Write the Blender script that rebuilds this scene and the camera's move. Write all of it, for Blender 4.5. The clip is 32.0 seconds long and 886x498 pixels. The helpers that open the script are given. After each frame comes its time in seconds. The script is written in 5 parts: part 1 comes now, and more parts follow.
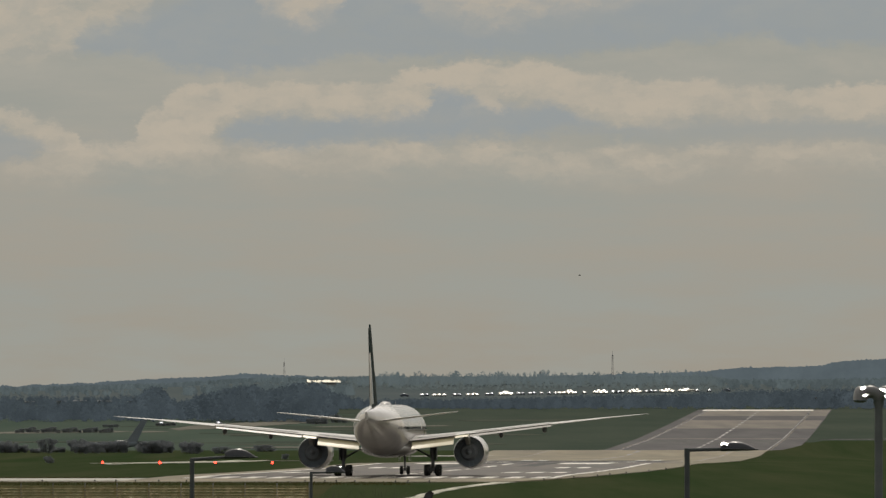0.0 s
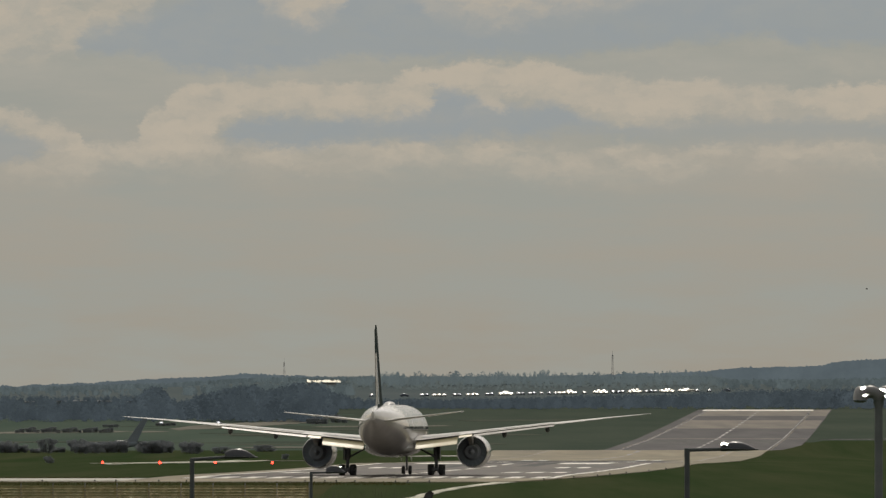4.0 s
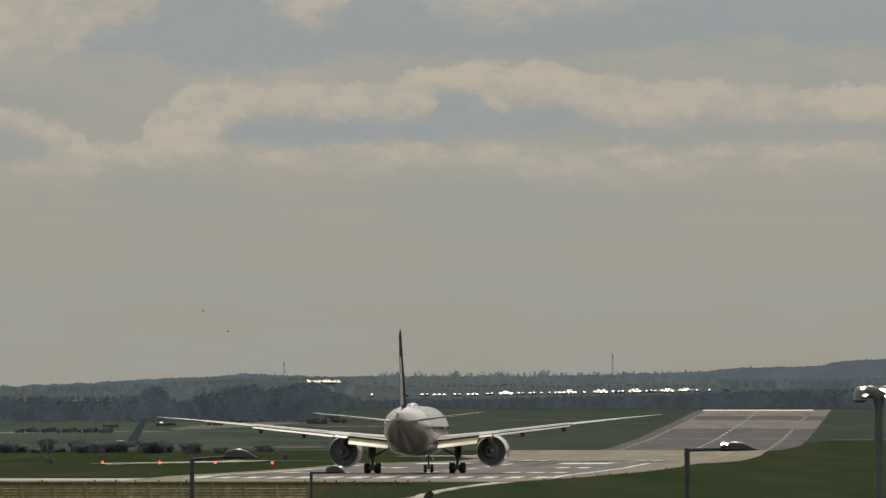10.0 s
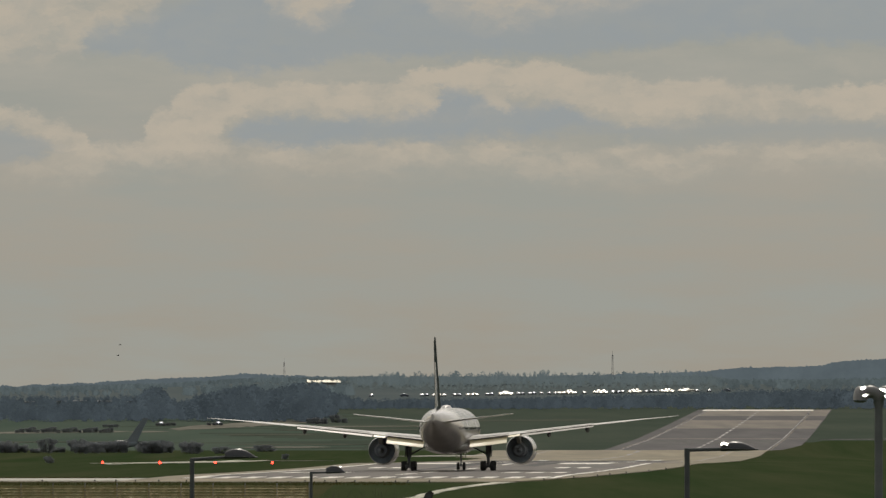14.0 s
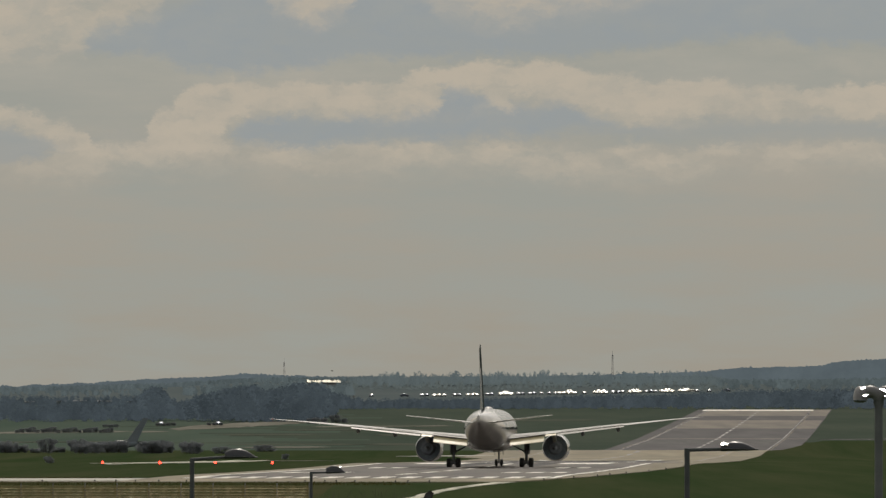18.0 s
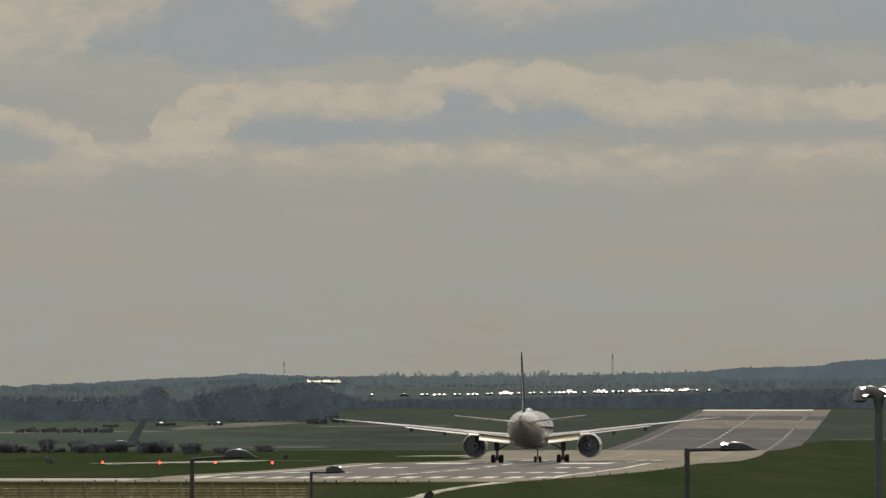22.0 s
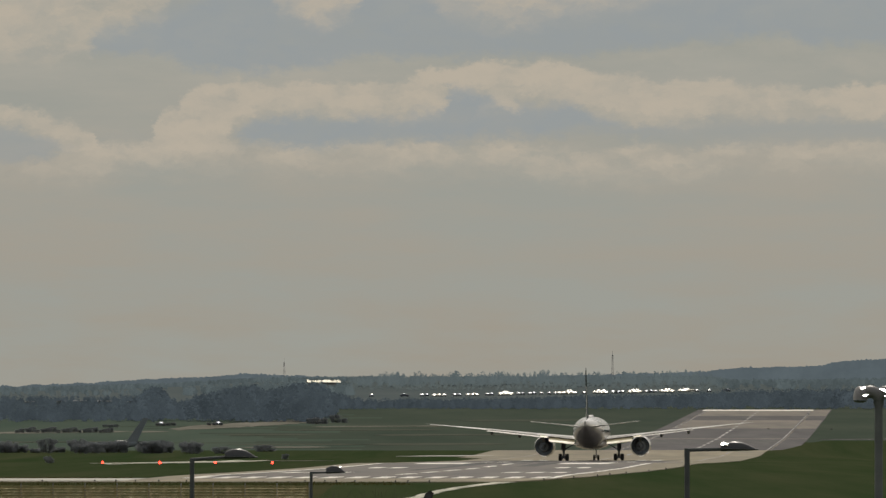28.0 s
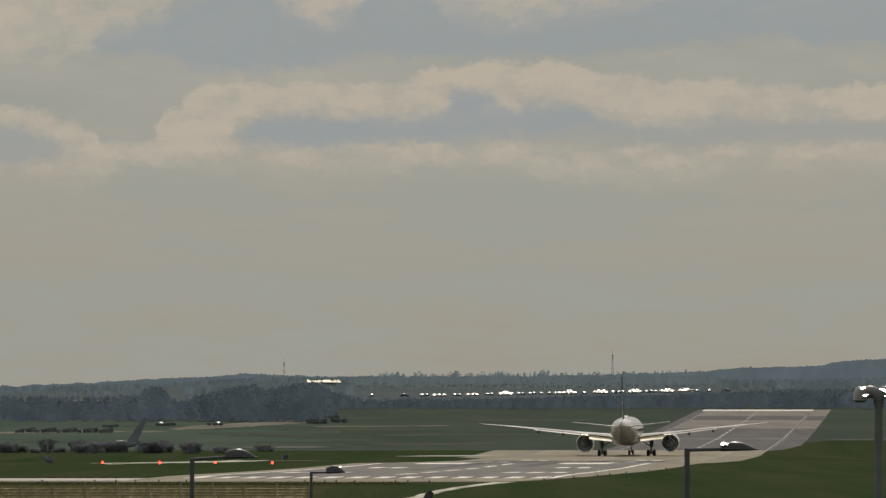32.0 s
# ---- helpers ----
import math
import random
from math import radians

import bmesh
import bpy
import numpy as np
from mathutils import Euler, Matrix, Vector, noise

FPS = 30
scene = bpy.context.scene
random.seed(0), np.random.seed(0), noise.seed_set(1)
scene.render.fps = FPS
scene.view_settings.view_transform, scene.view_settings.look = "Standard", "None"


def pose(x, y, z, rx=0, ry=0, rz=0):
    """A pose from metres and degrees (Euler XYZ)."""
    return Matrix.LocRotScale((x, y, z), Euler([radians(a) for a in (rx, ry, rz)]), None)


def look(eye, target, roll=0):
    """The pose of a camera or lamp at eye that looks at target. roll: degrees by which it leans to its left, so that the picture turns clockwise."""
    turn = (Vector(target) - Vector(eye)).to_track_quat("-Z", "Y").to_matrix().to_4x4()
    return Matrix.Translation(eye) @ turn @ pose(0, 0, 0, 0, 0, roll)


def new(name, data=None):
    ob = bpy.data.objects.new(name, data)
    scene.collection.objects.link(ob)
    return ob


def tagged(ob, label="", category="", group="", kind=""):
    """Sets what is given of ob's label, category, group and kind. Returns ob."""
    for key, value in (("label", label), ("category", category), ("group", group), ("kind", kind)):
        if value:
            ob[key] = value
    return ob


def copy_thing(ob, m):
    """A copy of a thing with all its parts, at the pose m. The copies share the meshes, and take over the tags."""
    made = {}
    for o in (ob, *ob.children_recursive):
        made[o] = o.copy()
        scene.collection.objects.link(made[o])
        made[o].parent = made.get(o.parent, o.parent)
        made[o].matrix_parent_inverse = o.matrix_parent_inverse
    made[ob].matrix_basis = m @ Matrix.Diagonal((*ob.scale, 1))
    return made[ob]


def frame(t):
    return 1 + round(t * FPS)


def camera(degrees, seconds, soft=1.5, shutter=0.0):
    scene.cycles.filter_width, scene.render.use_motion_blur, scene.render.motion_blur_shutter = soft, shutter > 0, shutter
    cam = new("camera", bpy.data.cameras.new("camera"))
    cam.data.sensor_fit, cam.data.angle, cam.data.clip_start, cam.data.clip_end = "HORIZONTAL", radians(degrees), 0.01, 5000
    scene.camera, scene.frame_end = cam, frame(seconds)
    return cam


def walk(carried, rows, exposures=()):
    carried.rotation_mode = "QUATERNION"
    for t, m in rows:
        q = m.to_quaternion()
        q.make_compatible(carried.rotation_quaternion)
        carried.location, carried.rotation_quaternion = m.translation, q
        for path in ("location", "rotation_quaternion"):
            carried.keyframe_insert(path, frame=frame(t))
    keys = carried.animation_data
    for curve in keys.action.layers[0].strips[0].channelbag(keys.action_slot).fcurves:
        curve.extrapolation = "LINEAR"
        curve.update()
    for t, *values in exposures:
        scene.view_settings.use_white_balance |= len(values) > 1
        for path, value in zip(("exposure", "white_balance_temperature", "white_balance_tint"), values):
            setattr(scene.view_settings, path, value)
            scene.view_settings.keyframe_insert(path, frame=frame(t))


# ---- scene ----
cam = camera(5.9838, 32.0, soft=1.4)
EYE = (0.0, 0.0, 9.56)
VIEW = look(EYE, (0.0, 1000.0, 27.16))
walk(cam, [(0.0, VIEW), (32.0, VIEW)])

# ---- light ----
SUN_EL, SUN_AZ = 42.0, 3.0          # degrees above the horizon, degrees east of the way the camera looks
world = bpy.data.worlds.new("sky")
scene.world = world
world.use_nodes = True
wn, wl = world.node_tree.nodes, world.node_tree.links
wn.clear()
w_out = wn.new("ShaderNodeOutputWorld")
w_bg = wn.new("ShaderNodeBackground")
w_sky = wn.new("ShaderNodeTexSky")
w_sky.sky_type = "NISHITA"
w_sky.sun_disc = False
w_sky.sun_elevation = radians(SUN_EL)
w_sky.sun_rotation = radians(SUN_AZ)
w_sky.dust_density = 3.0
w_coord = wn.new("ShaderNodeTexCoord")
w_noise = wn.new("ShaderNodeTexNoise")
w_noise.inputs["Scale"].default_value = 2.2
w_noise.inputs["Detail"].default_value = 5.0
w_ramp = wn.new("ShaderNodeMapRange")
for key, value in (("From Min", 0.3), ("From Max", 0.6), ("To Min", 0.45), ("To Max", 0.95)):
    w_ramp.inputs[key].default_value = value
w_mix = wn.new("ShaderNodeMix")
w_mix.data_type = "RGBA"
w_mix.inputs["B"].default_value = (3.3, 3.05, 2.65, 1.0)      # the broken cloud cover, in the sky's own units
wl.new(w_coord.outputs["Generated"], w_noise.inputs["Vector"])
wl.new(w_noise.outputs["Fac"], w_ramp.inputs["Value"])
wl.new(w_ramp.outputs["Result"], w_mix.inputs["Factor"])
wl.new(w_sky.outputs["Color"], w_mix.inputs["A"])
wl.new(w_mix.outputs["Result"], w_bg.inputs["Color"])
w_bg.inputs["Strength"].default_value = 0.125
wl.new(w_bg.outputs["Background"], w_out.inputs["Surface"])

sun_data = bpy.data.lights.new("sun", "SUN")
sun_data.energy = 1.35
sun_data.angle = radians(0.6)
sun_data.color = (1.0, 0.93, 0.82)
sun = new("sun", sun_data)
sun_way = Vector((math.sin(radians(SUN_AZ)) * math.cos(radians(SUN_EL)), math.cos(radians(SUN_AZ)) * math.cos(radians(SUN_EL)), math.sin(radians(SUN_EL))))
sun.matrix_world = look(sun_way * 400 + Vector((0, 1200, 0)), (0, 1200, 0))
scene.view_settings.exposure = 0.0


# ---- materials ----
def material(name, color, rough=0.6, metal=0.0, color2=None, scale=1.0, stretch=(1, 1, 1), bump=0.0, fine=None, glow=None, spec=0.5, coat=0.0, island=0.0, through_light=0.0, mottle=0.0):
    """A noise-varied surface: two scales of colour change, roughness change and relief, in metres of the object's space."""
    m = bpy.data.materials.new(name)
    m.use_nodes = True
    nodes, links = m.node_tree.nodes, m.node_tree.links
    bsdf = nodes["Principled BSDF"]
    bsdf.inputs["Roughness"].default_value = rough
    bsdf.inputs["Metallic"].default_value = metal
    bsdf.inputs["Specular IOR Level"].default_value = spec
    bsdf.inputs["Coat Weight"].default_value = coat
    bsdf.inputs["Coat Roughness"].default_value = 0.12
    if color2 is None:
        color2 = tuple(c * 0.8 for c in color)
    coord = nodes.new("ShaderNodeTexCoord")
    mapping = nodes.new("ShaderNodeMapping")
    mapping.inputs["Scale"].default_value = stretch
    links.new(coord.outputs["Object"], mapping.inputs["Vector"])
    big = nodes.new("ShaderNodeTexNoise")
    big.inputs["Scale"].default_value = scale
    big.inputs["Detail"].default_value = 6
    big.inputs["Roughness"].default_value = 0.6
    links.new(mapping.outputs["Vector"], big.inputs["Vector"])
    small = nodes.new("ShaderNodeTexNoise")
    small.inputs["Scale"].default_value = fine or scale * 9
    small.inputs["Detail"].default_value = 3
    links.new(mapping.outputs["Vector"], small.inputs["Vector"])
    blend = nodes.new("ShaderNodeMath")
    blend.operation = "MULTIPLY_ADD"
    links.new(small.outputs["Fac"], blend.inputs[0])
    blend.inputs[1].default_value = 0.4
    spread = nodes.new("ShaderNodeMapRange")
    for key, value in (("From Min", 0.32), ("From Max", 0.68), ("To Min", -0.2), ("To Max", 0.8)):
        spread.inputs[key].default_value = value
    links.new(big.outputs["Fac"], spread.inputs["Value"])
    links.new(spread.outputs["Result"], blend.inputs[2])
    factor = blend.outputs[0]
    if island:
        info = nodes.new("ShaderNodeNewGeometry")
        obj = nodes.new("ShaderNodeObjectInfo")
        both = nodes.new("ShaderNodeMath")
        both.operation = "ADD"
        links.new(info.outputs["Random Per Island"], both.inputs[0])
        links.new(obj.outputs["Random"], both.inputs[1])
        more = nodes.new("ShaderNodeMath")
        more.operation = "MULTIPLY_ADD"
        links.new(both.outputs[0], more.inputs[0])
        more.inputs[1].default_value = island
        links.new(factor, more.inputs[2])
        factor = more.outputs[0]
    mix = nodes.new("ShaderNodeMix")
    mix.data_type = "RGBA"
    mix.inputs["A"].default_value = (*color, 1)
    mix.inputs["B"].default_value = (*color2, 1)
    links.new(factor, mix.inputs["Factor"])
    links.new(mix.outputs["Result"], bsdf.inputs["Base Color"])
    if bump:
        relief = nodes.new("ShaderNodeBump")
        relief.inputs["Strength"].default_value = bump
        relief.inputs["Distance"].default_value = 0.03
        links.new(small.outputs["Fac"], relief.inputs["Height"])
        links.new(relief.outputs["Normal"], bsdf.inputs["Normal"])
    if through_light:
        leaf = nodes.new("ShaderNodeBsdfTranslucent")
        links.new(mix.outputs["Result"], leaf.inputs["Color"])
        both_ways = nodes.new("ShaderNodeMixShader")
        both_ways.inputs["Fac"].default_value = through_light
        links.new(bsdf.outputs[0], both_ways.inputs[1])
        links.new(leaf.outputs[0], both_ways.inputs[2])
        links.new(both_ways.outputs[0], nodes["Material Output"].inputs["Surface"])
    # emission: red lenses, and the haze put into far woods and ridge
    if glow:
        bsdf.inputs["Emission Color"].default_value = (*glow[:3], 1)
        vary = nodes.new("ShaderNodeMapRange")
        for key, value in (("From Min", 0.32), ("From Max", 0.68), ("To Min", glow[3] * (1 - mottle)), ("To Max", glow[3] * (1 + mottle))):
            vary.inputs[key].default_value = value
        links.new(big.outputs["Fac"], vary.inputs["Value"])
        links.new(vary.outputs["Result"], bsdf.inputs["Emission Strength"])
    return m


OLIVE_GRASS = material("olive_verge_grass", (0.050, 0.066, 0.029), 0.9, color2=(0.080, 0.080, 0.042), scale=0.12, stretch=(1, 0.035, 1), fine=0.9, spec=0.0)
GRASS = material("mown_grass", (0.038, 0.062, 0.026), 0.9, color2=(0.068, 0.080, 0.040), scale=0.09, stretch=(1, 0.035, 1), fine=0.8, spec=0.0)
# the two far meadows have distance haze put into their base colours
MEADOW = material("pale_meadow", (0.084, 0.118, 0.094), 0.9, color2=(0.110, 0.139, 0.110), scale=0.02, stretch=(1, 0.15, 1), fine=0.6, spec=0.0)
SLATE_MEADOW = material("damp_slate_meadow", (0.070, 0.092, 0.072), 0.9, color2=(0.096, 0.115, 0.089), scale=0.02, stretch=(1, 0.15, 1), fine=0.6, spec=0.0)
STUBBLE = material("dull_stubble", (0.124, 0.132, 0.106), 0.9, color2=(0.100, 0.110, 0.088), scale=0.05, stretch=(1, 0.3, 1), fine=0.7, spec=0.0)
DRY_GRASS = material("dry_grass", (0.275, 0.265, 0.225), 0.9, color2=(0.165, 0.165, 0.136), scale=0.05, stretch=(1, 0.3, 1), fine=0.7, spec=0.0)
TUFT = material("tall_grass", (0.045, 0.06, 0.018), 0.9, color2=(0.085, 0.08, 0.032), scale=0.4, spec=0.0, island=0.3, through_light=0.5)
# runway asphalt lightened: the sun's glint is put into its base colour
ASPHALT = material("runway_asphalt", (0.345, 0.300, 0.205), 0.8, color2=(0.225, 0.200, 0.145), scale=0.05, stretch=(2.0, 0.25, 1), fine=0.9, bump=0.15, spec=0.12)
# near runway's grey-mauve, with darkening from exhaust shimmer put into the colour
MAUVE_ASPHALT = material("weathered_mauve_asphalt", (0.152, 0.135, 0.111), 0.75, color2=(0.088, 0.081, 0.076), scale=0.06, stretch=(2.0, 0.12, 1), fine=0.9, bump=0.15, spec=0.2)
OLD_ASPHALT = material("old_purplish_asphalt", (0.100, 0.094, 0.095), 0.8, color2=(0.064, 0.061, 0.065), scale=0.05, stretch=(2.0, 0.2, 1), fine=0.9, bump=0.15, spec=0.12)
SHOULDER = material("worn_shoulder_asphalt", (0.29, 0.255, 0.17), 0.8, color2=(0.195, 0.172, 0.122), scale=0.08, stretch=(1.5, 0.2, 1), fine=1.0, bump=0.15, spec=0.2)
# concrete of the strips, set brighter than the taxiway's
BRIGHT_STRIP = material("bright_gravel_strip", (0.70, 0.67, 0.54), 0.8, color2=(0.26, 0.265, 0.19), scale=0.3, stretch=(1, 0.05, 1), fine=2.0)
CONCRETE = material("pale_concrete", (0.42, 0.40, 0.33), 0.6, color2=(0.29, 0.275, 0.23), scale=0.12, stretch=(0.4, 1, 1), fine=1.5, bump=0.15, spec=0.3)
PALE_PATCH = material("pale_patched_asphalt", (0.235, 0.208, 0.168), 0.8, color2=(0.150, 0.136, 0.120), scale=0.05, stretch=(2.0, 0.2, 1), fine=0.9, bump=0.15, spec=0.12)
DARK_MARK = material("tyre_rubber_deposit", (0.045, 0.044, 0.043), 0.8, color2=(0.085, 0.082, 0.08), scale=0.09, stretch=(3, 0.2, 1), fine=1.0, spec=0.2)
PAINT = material("white_marking_paint", (0.90, 0.87, 0.75), 0.5, color2=(0.52, 0.49, 0.41), scale=0.25, stretch=(1.5, 0.5, 1), fine=2.5)
WORN_PAINT = material("worn_white_paint", (0.30, 0.285, 0.26), 0.6, color2=(0.135, 0.128, 0.12), scale=0.3, stretch=(1.5, 0.4, 1), fine=2.5)
WHITE = material("white_aircraft_paint", (0.74, 0.725, 0.685), 0.2, color2=(0.57, 0.555, 0.525), scale=0.3, fine=2.0, coat=0.7, bump=0.02)
DULL_WHITE = material("dull_white_paint", (0.42, 0.44, 0.43), 0.5, color2=(0.36, 0.38, 0.37), scale=0.4, fine=3.0)
GREY_WING = material("grey_wing_paint", (0.62, 0.60, 0.535), 0.30, color2=(0.46, 0.445, 0.40), scale=0.35, fine=2.5, coat=0.25)
# warm sunlight on the flaps is put into this cream base colour
FLAP = material("cream_flap_paint", (0.90, 0.81, 0.52), 0.44, color2=(0.82, 0.73, 0.46), scale=0.4, fine=3.0, spec=1.0)
GREEN = material("dark_green_livery", (0.020, 0.040, 0.038), 0.6, color2=(0.014, 0.030, 0.028), scale=0.4, fine=3.0, spec=0.05)
# lower body's mauve-grey, darkened to hold the shade on it
LOWER_BODY_SHADE = material("mauve_grey_body_paint", (0.40, 0.383, 0.38), 0.34, color2=(0.29, 0.278, 0.282), scale=0.3, fine=2.0, coat=0.5, bump=0.03)
STRIPE = material("grey_brown_lower_band", (0.13, 0.11, 0.10), 0.45, color2=(0.10, 0.085, 0.08), scale=0.5)
METAL = material("bare_metal", (0.62, 0.60, 0.57), 0.25, metal=1.0, color2=(0.48, 0.47, 0.45), scale=1.0)
# engine insides: exhaust haze is put into these light base colours
HAZED_METAL = material("heat_stained_metal", (0.33, 0.365, 0.41), 0.7, color2=(0.27, 0.295, 0.33), scale=1.2)
HAZED_DUCT = material("engine_duct_liner", (0.44, 0.50, 0.55), 0.8, color2=(0.36, 0.41, 0.46), scale=1.5)
GEAR_PAINT = material("gear_leg_paint", (0.16, 0.165, 0.17), 0.45, color2=(0.10, 0.10, 0.10), scale=1.5)
TYRE = material("tyre_rubber", (0.018, 0.018, 0.018), 0.8, color2=(0.03, 0.03, 0.028), scale=3.0)
# parked aeroplane's grey, lightened and blued with haze put into it
HAZE_GREY = material("dull_grey_paint", (0.19, 0.225, 0.25), 0.7, color2=(0.155, 0.185, 0.21), scale=0.5)
WINDOW = material("cabin_window", (0.02, 0.024, 0.03), 0.08, scale=3.0)
GALV = material("galvanised_steel", (0.30, 0.31, 0.31), 0.5, metal=0.4, color2=(0.20, 0.21, 0.21), scale=2.0)
LAMP_PAINT = material("grey_lamp_paint", (0.098, 0.108, 0.110), 0.6, color2=(0.072, 0.080, 0.084), scale=3.0, spec=0.3)
# twin lamp's pole, lightened with haze put into its paint colour
POLE_PAINT = material("weathered_pole_paint", (0.165, 0.180, 0.178), 0.6, color2=(0.125, 0.138, 0.138), scale=3.0, spec=0.3)
LAMP_SHELL = material("dark_glossy_lamp_shell", (0.040, 0.045, 0.053), 0.32, color2=(0.030, 0.034, 0.040), scale=3.0, spec=0.6)
PALE_SHELL = material("weathered_aluminium_shell", (0.22, 0.22, 0.215), 0.45, color2=(0.16, 0.165, 0.165), scale=4.0, spec=0.8)
LAMP_GLASS = material("lamp_bowl", (0.08, 0.085, 0.09), 0.2, scale=4.0)
RED_LENS = material("red_lens", (0.5, 0.02, 0.01), 0.3, glow=(1.0, 0.032, 0.016, 11.0), scale=4.0)
# mast steel set pale: the haze over it is in the base colour
MAST_STEEL = material("pale_mast_steel", (0.52, 0.50, 0.48), 0.6, color2=(0.44, 0.43, 0.41), scale=1.0)
DARK_IRON = material("dark_iron", (0.03, 0.03, 0.032), 0.5, metal=0.3, color2=(0.05, 0.045, 0.04), scale=4.0)
FENCE_WIRE = material("bronze_fence_wire", (0.62, 0.52, 0.30), 0.32, metal=0.8, color2=(0.30, 0.23, 0.11), scale=1.5, fine=9.0)
FENCE_GLINT = material("bright_metal_clip", (0.88, 0.80, 0.56), 0.42, metal=0.9, color2=(0.22, 0.17, 0.09), scale=3.0, fine=12.0)
# far woods: distance haze is put into emission
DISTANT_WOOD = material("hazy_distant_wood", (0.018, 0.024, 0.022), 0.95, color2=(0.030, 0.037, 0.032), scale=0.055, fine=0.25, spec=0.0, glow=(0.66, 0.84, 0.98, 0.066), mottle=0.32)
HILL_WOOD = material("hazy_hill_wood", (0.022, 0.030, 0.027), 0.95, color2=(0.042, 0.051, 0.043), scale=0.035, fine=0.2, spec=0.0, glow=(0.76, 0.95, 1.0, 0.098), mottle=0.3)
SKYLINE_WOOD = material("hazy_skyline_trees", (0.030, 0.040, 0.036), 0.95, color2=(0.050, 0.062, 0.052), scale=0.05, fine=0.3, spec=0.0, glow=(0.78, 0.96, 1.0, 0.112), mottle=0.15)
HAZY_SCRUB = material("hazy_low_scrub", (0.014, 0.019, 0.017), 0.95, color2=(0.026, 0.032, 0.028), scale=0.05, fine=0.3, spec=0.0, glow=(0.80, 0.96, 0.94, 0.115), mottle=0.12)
# far slope paled and blued: haze put into its base colour
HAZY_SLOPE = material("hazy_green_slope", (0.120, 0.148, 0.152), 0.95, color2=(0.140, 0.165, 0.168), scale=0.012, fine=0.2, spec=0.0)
# bush leaves paled and blued: haze put into the base colour
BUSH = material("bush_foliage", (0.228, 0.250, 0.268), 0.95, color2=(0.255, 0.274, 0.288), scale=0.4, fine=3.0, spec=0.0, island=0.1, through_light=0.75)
BARK = material("bark", (0.07, 0.06, 0.05), 0.85, color2=(0.11, 0.10, 0.085), scale=2.0, stretch=(1, 1, 0.2), bump=0.5)
PALE_ROOF = material("dull_pale_roof", (0.20, 0.225, 0.24), 0.8, color2=(0.14, 0.155, 0.165), scale=0.4, spec=0.1)
ROOF = material("sunlit_sheet_roof", (0.66, 0.62, 0.47), 0.56, metal=0.7, color2=(0.30, 0.29, 0.25), scale=0.9, island=0.25)
PLASTER = material("grey_plaster", (0.22, 0.22, 0.215), 0.85, color2=(0.16, 0.16, 0.155), scale=0.3)
CAR_PAINTS = [material("car_paint", c, 0.40, metal=0.8, scale=1.0) for c in ((0.92, 0.89, 0.80), (0.42, 0.44, 0.47), (0.10, 0.12, 0.16))]
CAR_GLASS = material("car_glass", (0.03, 0.035, 0.04), 0.36, scale=1.0, spec=1.0)
BIRD = material("dark_plumage", (0.03, 0.03, 0.032), 0.7, scale=4.0)


# ---- mesh helpers ----
def part(name, bm, mat, parent=None, label="", smooth=False):
    mesh = bpy.data.meshes.new(name)
    bmesh.ops.recalc_face_normals(bm, faces=bm.faces)
    if smooth:
        for f in bm.faces:
            f.smooth = True
    bm.to_mesh(mesh)
    bm.free()
    mesh.materials.append(mat)
    ob = new(name, mesh)
    if parent is not None:
        ob.parent = parent
    if label:
        tagged(ob, label)
    return ob


def twin(ob, m, parent=None):
    """A second piece on the same mesh."""
    o = new(ob.name.split(".")[0], ob.data)
    o.parent = parent if parent is not None else ob.parent
    o.matrix_basis = m
    return o


def thing(name, m, label, category, group="", kind=""):
    return tagged(place(new(name), m), label, category, group, kind)


def place(ob, m):
    ob.matrix_basis = m
    return ob


def loft(bm, rings, caps=True, closed=True):
    rows = [[bm.verts.new(p) for p in r] for r in rings]
    n = len(rows[0])
    for a, b in zip(rows, rows[1:]):
        for i in range(n if closed else n - 1):
            j = (i + 1) % n
            bm.faces.new((a[i], a[j], b[j], b[i]))
    if caps:
        bm.faces.new(rows[0][::-1])
        bm.faces.new(rows[-1])
    return bm


def circle(n, r, c, axis="y", rz=None):
    """n points round c across an axis."""
    rz = r if rz is None else rz
    pts = []
    for i in range(n):
        a = 2 * math.pi * i / n
        u, v = r * math.cos(a), rz * math.sin(a)
        pts.append({"y": (c[0] + u, c[1], c[2] + v), "x": (c[0], c[1] + u, c[2] + v), "z": (c[0] + u, c[1] + v, c[2])}[axis])
    return pts


def turned(bm, profile, c=(0, 0, 0), axis="y", n=28, caps=True):
    """A body of revolution: profile of (along, radius) about an axis through c."""
    k = "xyz".index(axis)
    rings = []
    for along, r in profile:
        p = list(c)
        p[k] += along
        rings.append(circle(n, max(r, 0.002), p, axis))
    return loft(bm, rings, caps)


def tube(bm, a, b, ra, rb=None, n=10):
    rb = ra if rb is None else rb
    a, b = Vector(a), Vector(b)
    d = (b - a).normalized()
    u = d.cross(Vector((0, 0, 1)) if abs(d.z) < 0.9 else Vector((1, 0, 0))).normalized()
    v = d.cross(u)
    ring = lambda p, r: [p + u * (r * math.cos(2 * math.pi * i / n)) + v * (r * math.sin(2 * math.pi * i / n)) for i in range(n)]
    return loft(bm, [ring(a, ra), ring(b, rb)])


